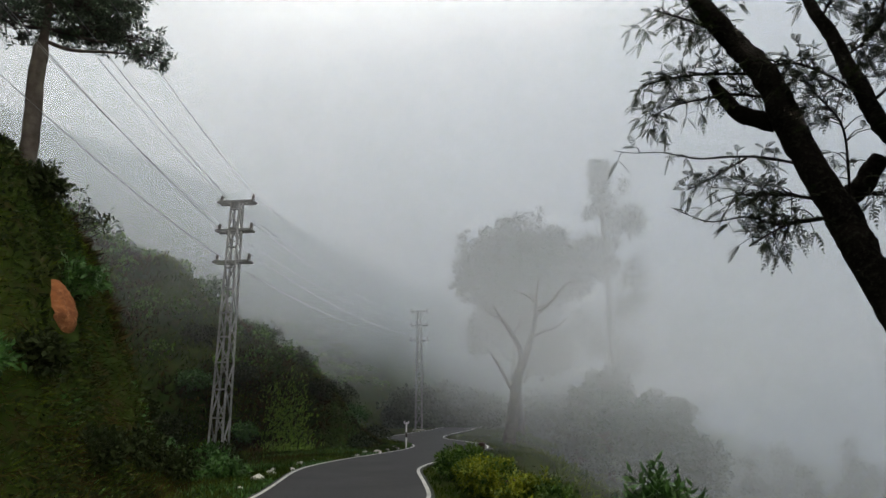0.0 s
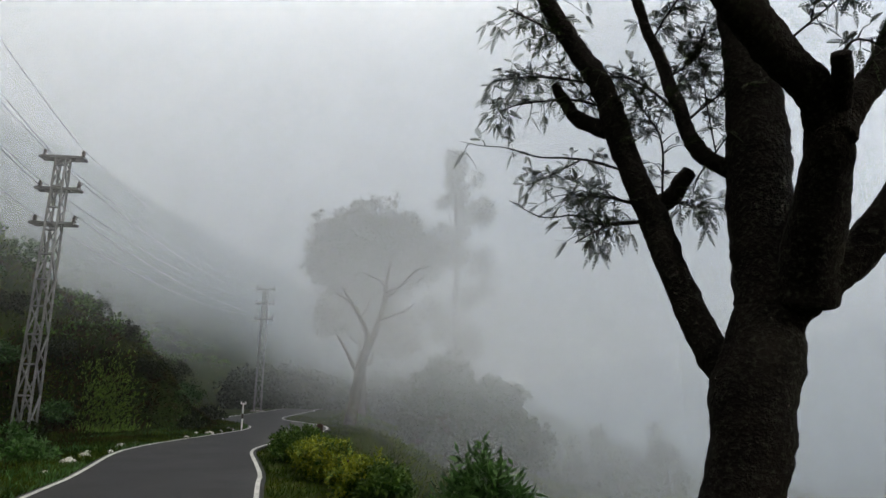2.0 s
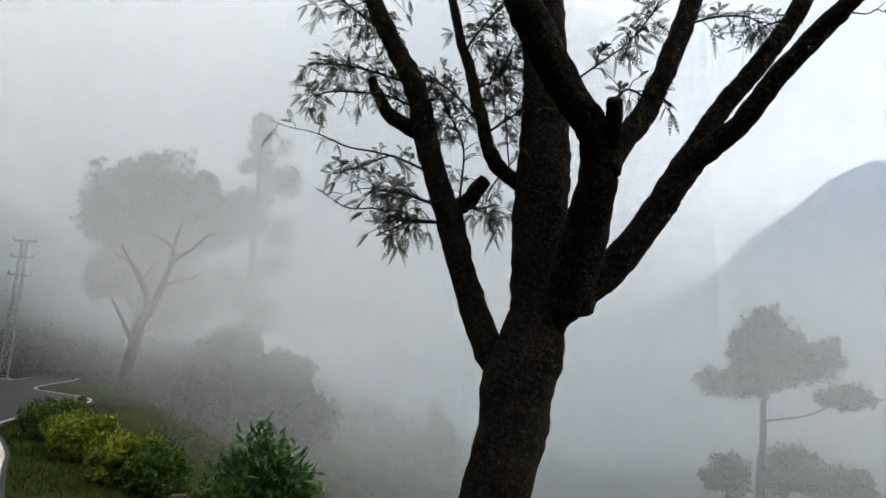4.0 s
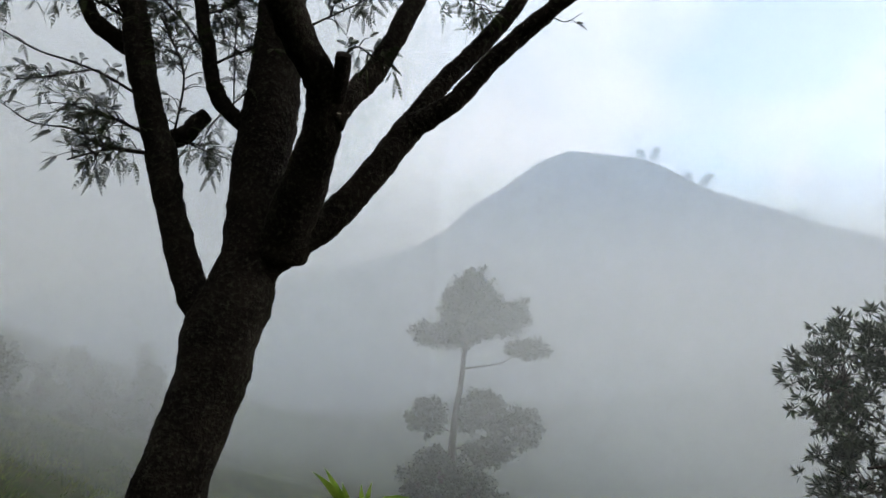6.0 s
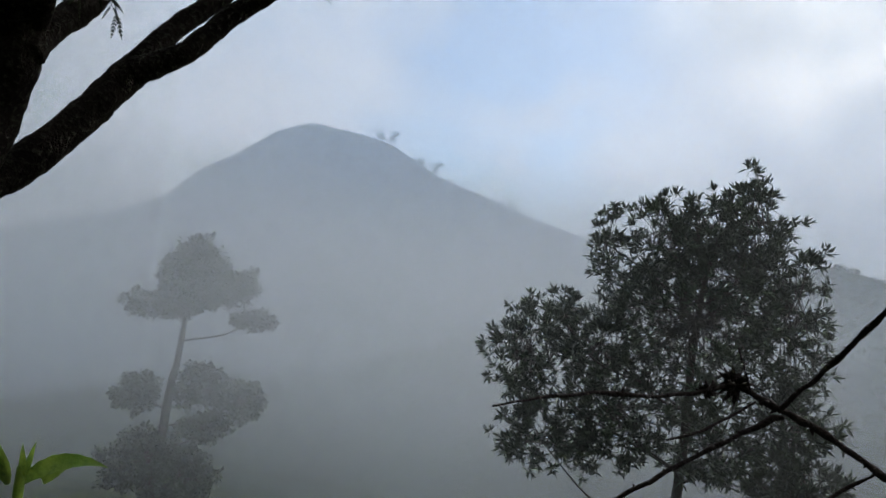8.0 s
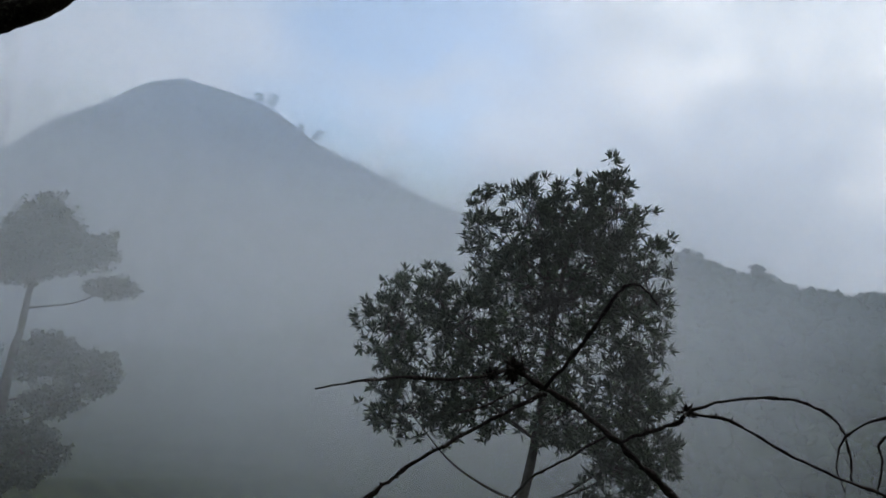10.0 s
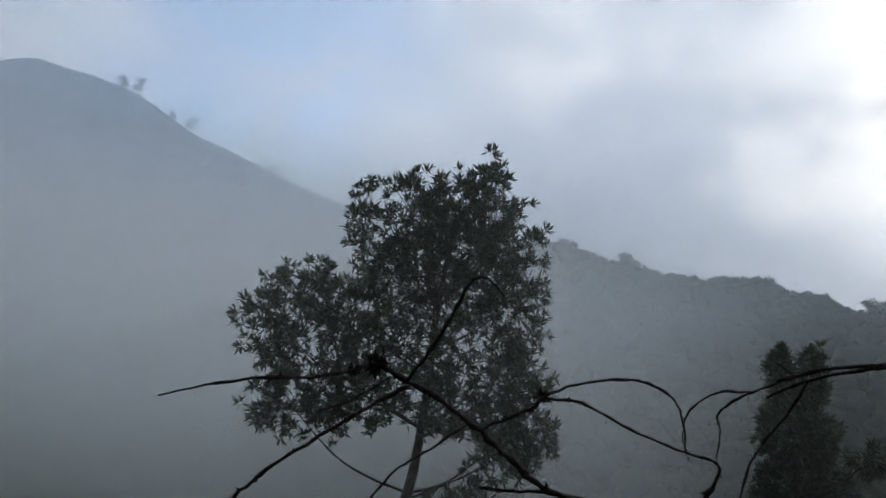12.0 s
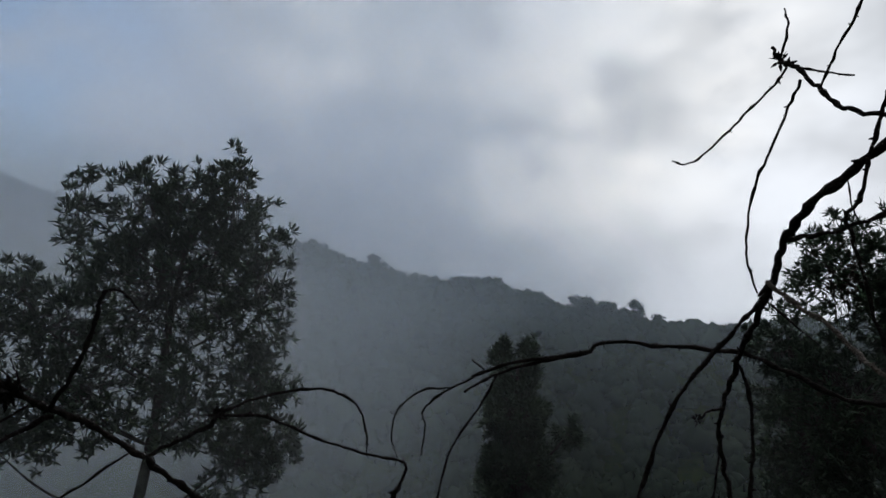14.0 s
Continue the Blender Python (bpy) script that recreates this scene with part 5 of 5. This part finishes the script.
HEDGE = [(-0.33, 14.5, 0.70, 0.62), (0.25, 13.0, 0.55, 0.5), (0.62, 11.5, 0.62, 0.52), (1.42, 9.5, 0.56, 0.48), (1.75, 8.9, 0.50, 0.35)]
for i, (x, y, top, rad) in enumerate(HEDGE):
    g = zed(x, y)
    h = top - g
    leafy_shrub("hedge_bush", "clipped yellow-green hedge bush beside the road", (x, y, g),
                [(0, 0, h * 0.55, rad, rad, h * 0.45), (rad * 0.4, -rad * 0.3, h * 0.45, rad * 0.7, rad * 0.7, h * 0.45), (-rad * 0.4, rad * 0.3, h * 0.5, rad * 0.7, rad * 0.7, h * 0.42)],
                760, 9, 0.08, 0.042, M_LEAFY if i in (1, 2, 3) else M_LEAFYG, "roadside hedge")
g = zed(2.72, 6.15)
leafy_shrub("compound_leaf_bush", "dense dark green bush with pointed compound leaves beside the road", (2.72, 6.15, g),
            [(0, 0, 0.93 - g - 0.42, 0.26, 0.26, 0.40), (-0.2, 0.05, 0.24 - g, 0.27, 0.27, 0.40), (0.24, -0.05, 0.22 - g, 0.27, 0.27, 0.42), (0, 0, -0.1 - g, 0.5, 0.5, 0.45)],
            560, 10, 0.15, 0.042, M_LEAFB, up=0.45)
g = zed(-7.9, 10.7)
leafy_shrub("bank_shrub", "sparse feathery shrub growing under a tree on the bank", (-7.9, 10.7, g),
            [(0.15, 0.1, 0.5, 0.35, 0.35, 0.5), (0.5, 0.4, 0.25, 0.35, 0.35, 0.3), (-0.4, -0.3, 0.9, 0.5, 0.5, 0.5)], 130, 7, 0.16, 0.035, M_LEAFD)
for k, (x, y, s) in enumerate(((-6.15, 9.0, 0.5), (-6.6, 8.4, 0.45), (-5.55, 10.4, 0.5), (-6.2, 12.6, 0.6), (-6.9, 14.2, 0.5), (-5.2, 7.4, 0.4), (-7.4, 16.0, 0.55), (-8.2, 18.2, 0.5), (-6.0, 24.8, 0.5),
                               (-4.9, 6.2, 0.35), (-5.0, 8.6, 0.4), (-5.7, 11.6, 0.45), (-5.6, 13.6, 0.5), (-7.6, 12.9, 0.6), (-8.4, 14.6, 0.7), (-9.3, 16.6, 0.75), (-10.6, 18.6, 0.8), (-11.6, 20.4, 0.8), (-11.9, 22.4, 0.7),
                               (-12.8, 24.2, 0.8), (-10.6, 23.8, 0.6), (-9.8, 22.6, 0.5), (-8.0, 25.6, 0.6), (-9.8, 26.8, 0.8), (-7.6, 28.4, 0.7), (-9.0, 30.8, 0.9), (-12.0, 28.6, 0.9), (-14.2, 27.0, 0.9), (-7.4, 32.0, 0.7), (-10.6, 34.0, 1.0))):
    leafy_shrub("bank_bush", "dark broad-leaved bush growing out of the road bank", (x, y, zed(x, y)),
                [(0, 0, s * 0.5, s, s, s * 0.6), (s * 0.5, 0, s * 0.3, s * 0.7, s * 0.7, s * 0.5), (0, -s * 0.5, s * 0.45, s * 0.7, s * 0.7, s * 0.5)], 190, 8, 0.13, 0.06, M_LEAFD if k % 3 else M_LEAFB, "bank bushes")


# ---- the bare red soil in the bank ----
def soil_scar(y, z_mid, length, tall):
    """A crumbly patch that stands a little proud of the bank."""
    rows, cols, v, f = 12, 10, [], []
    for j in range(rows + 1):
        for i in range(cols + 1):
            yy = y + (i / cols - 0.5) * length
            aim = z_mid + (j / rows - 0.5) * tall
            xs = np.linspace(float(centre(yy)) - 2.5, float(centre(yy)) - 6.5, 90)
            zs = land(xs, np.full_like(xs, yy))
            x = float(np.interp(aim, zs, xs))
            edge = 1 - math.hypot(i / cols - 0.5, j / rows - 0.5) * 2 + 0.25 * noise.noise(Vector((yy * 3, aim * 3, 4)))
            push = 0.45 * max(-0.6, min(0.30, edge)) + 0.06 * noise.noise(Vector((yy * 6, aim * 6, 0)))
            v.append((x + push, yy, aim + 0.3 * push))
    for j in range(rows):
        for i in range(cols):
            o = j * (cols + 1) + i
            f.append((o, o + 1, o + cols + 2, o + cols + 1))
    tagged(mesh_object("soil_scar", v, f, M_SOIL, smooth=True), "bare patch of orange-red soil in the overgrown bank", "soil", kind="structure")


soil_scar(8.47, 3.06, 0.62, 0.85)


# ---- grass, creepers and tea on the slopes ----
SCAR_Y, SCAR_Z = (8.47, 3.06)


def on_slope(x, y):
    e = 0.05
    nx, ny = (land(x - e, y) - land(x + e, y)) / (2 * e), (land(x, y - e) - land(x, y + e)) / (2 * e)
    return np.stack([x, y, land(x, y)], 1), unit_rows(np.stack([nx, ny, np.ones_like(nx)], 1))


def blades(name, label, x, y, length, width, mat, category, hang=0.6):
    p, nr = on_slope(x, y)
    bare = np.hypot((p[:, 1] - SCAR_Y) / 0.42, (p[:, 2] - SCAR_Z) / 0.55) > 1
    p, nr = p[bare], nr[bare]
    k = len(p)
    along = nr * 0.7 + rng.normal(size=(k, 3)) * 0.55 + np.array([0, 0, 0.35 - hang])
    q = quads_object(name, leaf_quads(p - nr * 0.02, along, rng.normal(size=(k, 3)) + nr, length * rng.uniform(0.5, 1.4, k), width * rng.uniform(0.6, 1.3, k)), mat)
    return tagged(q, label, category, kind="stuff")


def clumped(count, y0, y1, d0, d1, scale, cut, left=True):
    """Places in patches between two distances from the road's edge or the bank's foot."""
    y = rng.uniform(y0, y1, count * 3)
    d = d0 + (d1 - d0) * rng.uniform(0, 1, count * 3) ** 1.3
    x = centre(y) + (-d if left else d)
    ok = fbm(x * 1.3, y, scale) + rng.normal(size=count * 3) * 0.25 > cut
    return x[ok][:count], y[ok][:count]


x, y = clumped(120000, -3, 32, 1.75, 9.0, 1.1, -0.6)
blades("bank_grass", "long drooping grass over the road bank", x, y, 0.17, 0.017, M_GRASS, "grass", 0.6)
x, y = clumped(50000, -3, 30, 2.9, 9.0, 2.3, 0.0)
blades("dry_bank_grass", "dry brown grass hanging over the road bank", x, y, 0.22, 0.015, M_DRY, "grass", 0.9)
x, y = clumped(90000, -2, 30, 2.6, 9.5, 1.7, -0.25)
blades("bank_creepers", "dark broad-leaved creepers and ferns over the road bank", x, y, 0.10, 0.055, M_LEAFD, "creepers", 0.3)
x, y = clumped(9000, 8, 30, 1.7, 4.5, 1.5, 0.15)
blades("verge_weeds", "bright yellow-green weeds on the verge under the bank", x, y, 0.13, 0.05, M_LEAFB, "weeds", -0.1)
x, y = clumped(26000, -6, 40, 1.7, 7.5, 1.2, -0.5, False)
blades("shoulder_grass", "short grass on the road's valley shoulder", x, y, 0.13, 0.014, M_GRASS, "grass", -0.1)
x, y = clumped(26000, 0, 70, 4.0, 24, 2.0, -0.4, False)
blades("slope_grass", "coarse grass on the slope below the road", x, y, 0.36, 0.045, M_HILL, "grass", 0.2)
x, y = clumped(60000, 6, 55, 7.0, 34, 3.0, -0.2)
blades("hill_grass", "coarse green grass and weeds on the hillside above the road", x, y, 0.30, 0.05, M_HILL, "grass", 0.15)
x, y = clumped(26000, 10, 45, 5.0, 26, 2.2, 0.25)
blades("hill_bracken", "brown and dark bracken patches on the hillside", x, y, 0.34, 0.07, M_DRY, "bracken", 0.3)
x = -8.6 + rng.normal(size=2600) * 0.45
y = 23.7 + rng.normal(size=2600) * 0.55
blades("bright_ferns", "bright yellow-green ferns at the foot of the bank", x, y, 0.20, 0.05, M_SPRIG, "ferns", -0.1)


def tea_rows():
    """Low rounded bushes in uneven rows along the slope."""
    res = []
    for row in range(13):
        y = 13.0
        while y < 62:
            y += rng.uniform(0.7, 1.25)
            foot_y = float(np.interp(y, [-60, 8, 12, 15, 21, 23.5, 26, 38, 45, 52, 62], [2.7, 2.7, 3.2, 5.4, 7.7, 5.0, 2.8, 3.0, 7.0, 7.0, 5.0]))
            dl = 5.2 + row * 2.17 - 0.12 * y + rng.normal() * 0.3
            if dl < 3.2 or rng.uniform() < 0.14:
                continue
            x = float(centre(y)) - foot_y - dl
            s = rng.uniform(0.45, 0.8)
            d = unit_rows(rng.normal(size=(110, 3)) + np.array([0, 0, 0.5]))
            p = np.array([x, y, zed(x, y) + 0.12 * s]) + d * s * np.array([0.9, 1.0, 0.8]) * rng.uniform(0.75, 1.05, (110, 1))
            res.append(leaf_quads(p, rng.normal(size=(110, 3)) + np.array([0, 0, 0.5]), d + rng.normal(size=(110, 3)) * 0.5, 0.20 * rng.uniform(0.6, 1.3, 110), 0.11 * rng.uniform(0.6, 1.3, 110)))
    tagged(quads_object("tea_bushes", np.concatenate(res), M_TEA), "rows of low rounded tea bushes along the misty hillside", "tea bushes", kind="stuff")


tea_rows()


# ---- a tall weed by the road's edge ----
def blade_leaf(base, along, side, length, width, curl, name, parent, fold=0.25):
    """A long pointed leaf, folded along its midrib and curling down at its tip."""
    a, s = Vector(along).normalized(), Vector(side).normalized()
    up = s.cross(a).normalized()
    if up.z < 0:
        up = -up
    v, f, steps = [], [], 14
    for k in range(steps + 1):
        u = k / steps
        c = Vector(base) + a * length * u - Vector((0, 0, 1)) * curl * length * u * u
        w = width * 0.5 * math.sin(math.pi * min(1, 0.08 + 0.92 * u) ** 0.75) * (1 + 0.12 * (k % 2))
        v += [c - s * w + up * w * fold, c, c + s * w + up * w * fold]
        if k:
            o = 3 * k
            f += [(o - 3, o - 2, o + 1, o), (o - 2, o - 1, o + 2, o + 1)]
    b = Vector(parent.location)
    return mesh_object(name, [p - b for p in v], f, M_SPRIG, parent, smooth=True)


weed = thing("tall_weed", (2.40, -0.10, zed(2.40, -0.10)), "tall weed with fresh pointed yellow-green leaves at the road edge", "weed")
limb_part("stem", [(2.42, -0.12, zed(2.40, -0.10) - 0.05, 0.006), (2.40, -0.09, 0.8, 0.005), (2.39, -0.1, 1.350, 0.004), (2.39, -0.1, 1.412, 0.002)], M_SPRIG, weed, 7, 8, 0.05, 30, 2)
blade_leaf((2.380, -0.100, 1.4000), (-0.0300, 0.0100, 0.0527), (0.036, 0.928, -0.371), 0.0615, 0.0110, 0.25, "leaf", weed)
blade_leaf((2.380, -0.100, 1.4000), (-0.0200, 0.0100, 0.0446), (0.002, 0.955, -0.296), 0.0499, 0.0102, 0.1, "leaf", weed)
blade_leaf((2.380, -0.100, 1.4000), (-0.0100, 0.0000, 0.0316), (-0.062, 0.994, -0.095), 0.0331, 0.0093, 0.05, "leaf", weed)
blade_leaf((2.390, -0.100, 1.4000), (-0.0100, -0.0100, 0.0317), (-0.092, 0.990, 0.107), 0.0347, 0.0068, 0.05, "leaf", weed)
blade_leaf((2.390, -0.100, 1.4000), (0.0000, -0.0100, 0.0316), (-0.092, 0.958, 0.272), 0.0331, 0.0059, 0.05, "leaf", weed)
blade_leaf((2.390, -0.100, 1.4000), (0.0300, -0.0500, 0.0508), (0.099, 0.467, 0.878), 0.0773, 0.0119, 0.5, "leaf", weed)
blade_leaf((2.400, -0.110, 1.4000), (0.0100, -0.0200, 0.0290), (0.018, 0.744, 0.668), 0.0366, 0.0110, 0.3, "leaf", weed)
blade_leaf((2.380, -0.090, 1.4000), (-0.0200, -0.0100, 0.0230), (-0.060, 0.993, -0.104), 0.0321, 0.0102, 0.1, "leaf", weed)


# ---- the woods across the valley ----
def far_woods():
    """Rounded tree crowns of many sizes, each a lumpy dome with a ragged leafy skin."""
    k = 4200
    a = np.radians(rng.uniform(2, 66, k))
    r = rng.uniform(110, 300, k)
    x, y = r * np.cos(a), -r * np.sin(a)
    s = rng.uniform(1.3, 2.9, k) * np.where(rng.uniform(size=k) < 0.10, 1.45, 1.0)
    c = np.stack([x, y, land(x, y) + s * 0.2], 1)
    rings, cols = 5, 9
    up = np.linspace(-0.25, 1.45, rings)
    turn = np.linspace(0, 2 * math.pi, cols + 1)
    d = np.stack([np.outer(np.cos(up), np.cos(turn)), np.outer(np.cos(up), np.sin(turn)), np.outer(np.sin(up), np.ones(cols + 1))], -1)
    lump = 1 + 0.22 * rng.normal(size=(k, rings, cols + 1)).clip(-1.6, 1.6)
    lump[:, :, -1] = lump[:, :, 0]
    p = c[:, None, None] + d[None] * (s[:, None, None] * lump)[..., None] * np.array([1, 1, 1.1])
    v = p.reshape(-1, 3)
    grid = np.arange(rings * (cols + 1)).reshape(rings, cols + 1)
    cell = np.stack([grid[:-1, :-1], grid[:-1, 1:], grid[1:, 1:], grid[1:, :-1]], -1).reshape(-1, 4)
    f = (cell[None] + (np.arange(k) * rings * (cols + 1))[:, None, None]).reshape(-1, 4)
    crowns = mesh_object("far_wood_crowns", v, f, M_WOODS, smooth=True)
    tagged(crowns, "rounded tree crowns of the wood across the misty valley", "woods", kind="stuff")
    m = 16
    e = unit_rows(rng.normal(size=(k * m, 3)) + np.array([0, 0, 0.4]))
    ss = np.repeat(s, m)
    q = np.repeat(c, m, 0) + e * (ss * rng.uniform(0.9, 1.2, k * m))[:, None]
    leaves = quads_object("far_woods", leaf_quads(q, np.cross(e, rng.normal(size=(k * m, 3))), e, ss * 0.34, ss * 0.26), M_WOODS)
    tagged(leaves, "dark woods covering the ridge across the misty valley", "woods", kind="stuff")


far_woods()


def far_tree(ang, r, height, spread, layers):
    x, y = r * math.cos(radians(ang)), -r * math.sin(radians(ang))
    g = zed(x, y)
    blobs = [(x + random.uniform(-0.5, 0.5) * spread, y + random.uniform(-0.5, 0.5) * spread, g + height * (1 - 0.42 * k / max(1, layers - 1)) - 0.8, spread * random.uniform(0.7, 1.1), spread * random.uniform(0.7, 1.1), height * 0.16) for k in range(layers)]
    crown_tree("ridge_tree", "tall tree standing out on the far misty skyline", (x, y, g), [(x, y, g - 0.5, 0.3), (x, y, g + height * 0.5, 0.22), (x, y, g + height * 0.92, 0.08)],
               blobs, 150, 8, 0.9, 0.5, M_WOODS, M_BARKG, "skyline trees", twig=0.04, limb_r=0.12, twig_share=0.2)


for row in [(11.56, 217.0, 5, 1.6, 2), (15.87, 217.0, 6, 1.8, 2), (16.86, 217.0, 5, 1.5, 2), (25.94, 217.0, 4, 2, 2), (33.7, 217.0, 7, 2.6, 3), (34.89, 217.0, 7.5, 2.6, 3), (36.31, 217.0, 7, 2.4, 3), (37.71, 217.0, 5.5, 1.8, 3), (38.86, 217.0, 9, 2.0, 3), (40.45, 217.0, 5.5, 1.6, 2), (41.57, 217.0, 4.5, 2, 2), (43.12, 217.0, 4, 2, 2), (44.84, 217.0, 3.5, 2, 2), (10.21, 217.0, 4.5, 1.8, 2), (26.68, 217.0, 4.5, 2, 2)]:
    far_tree(*row)
for row in [(-26.75, 453.0, 11, 3.2, 2), (-22.55, 454.0, 10, 3.2, 2), (-23.97, 453.0, 6, 2.5, 2), (-15.67, 454.0, 6, 3, 2), (-27.9, 453.0, 7, 3, 2)]:
    far_tree(*row)
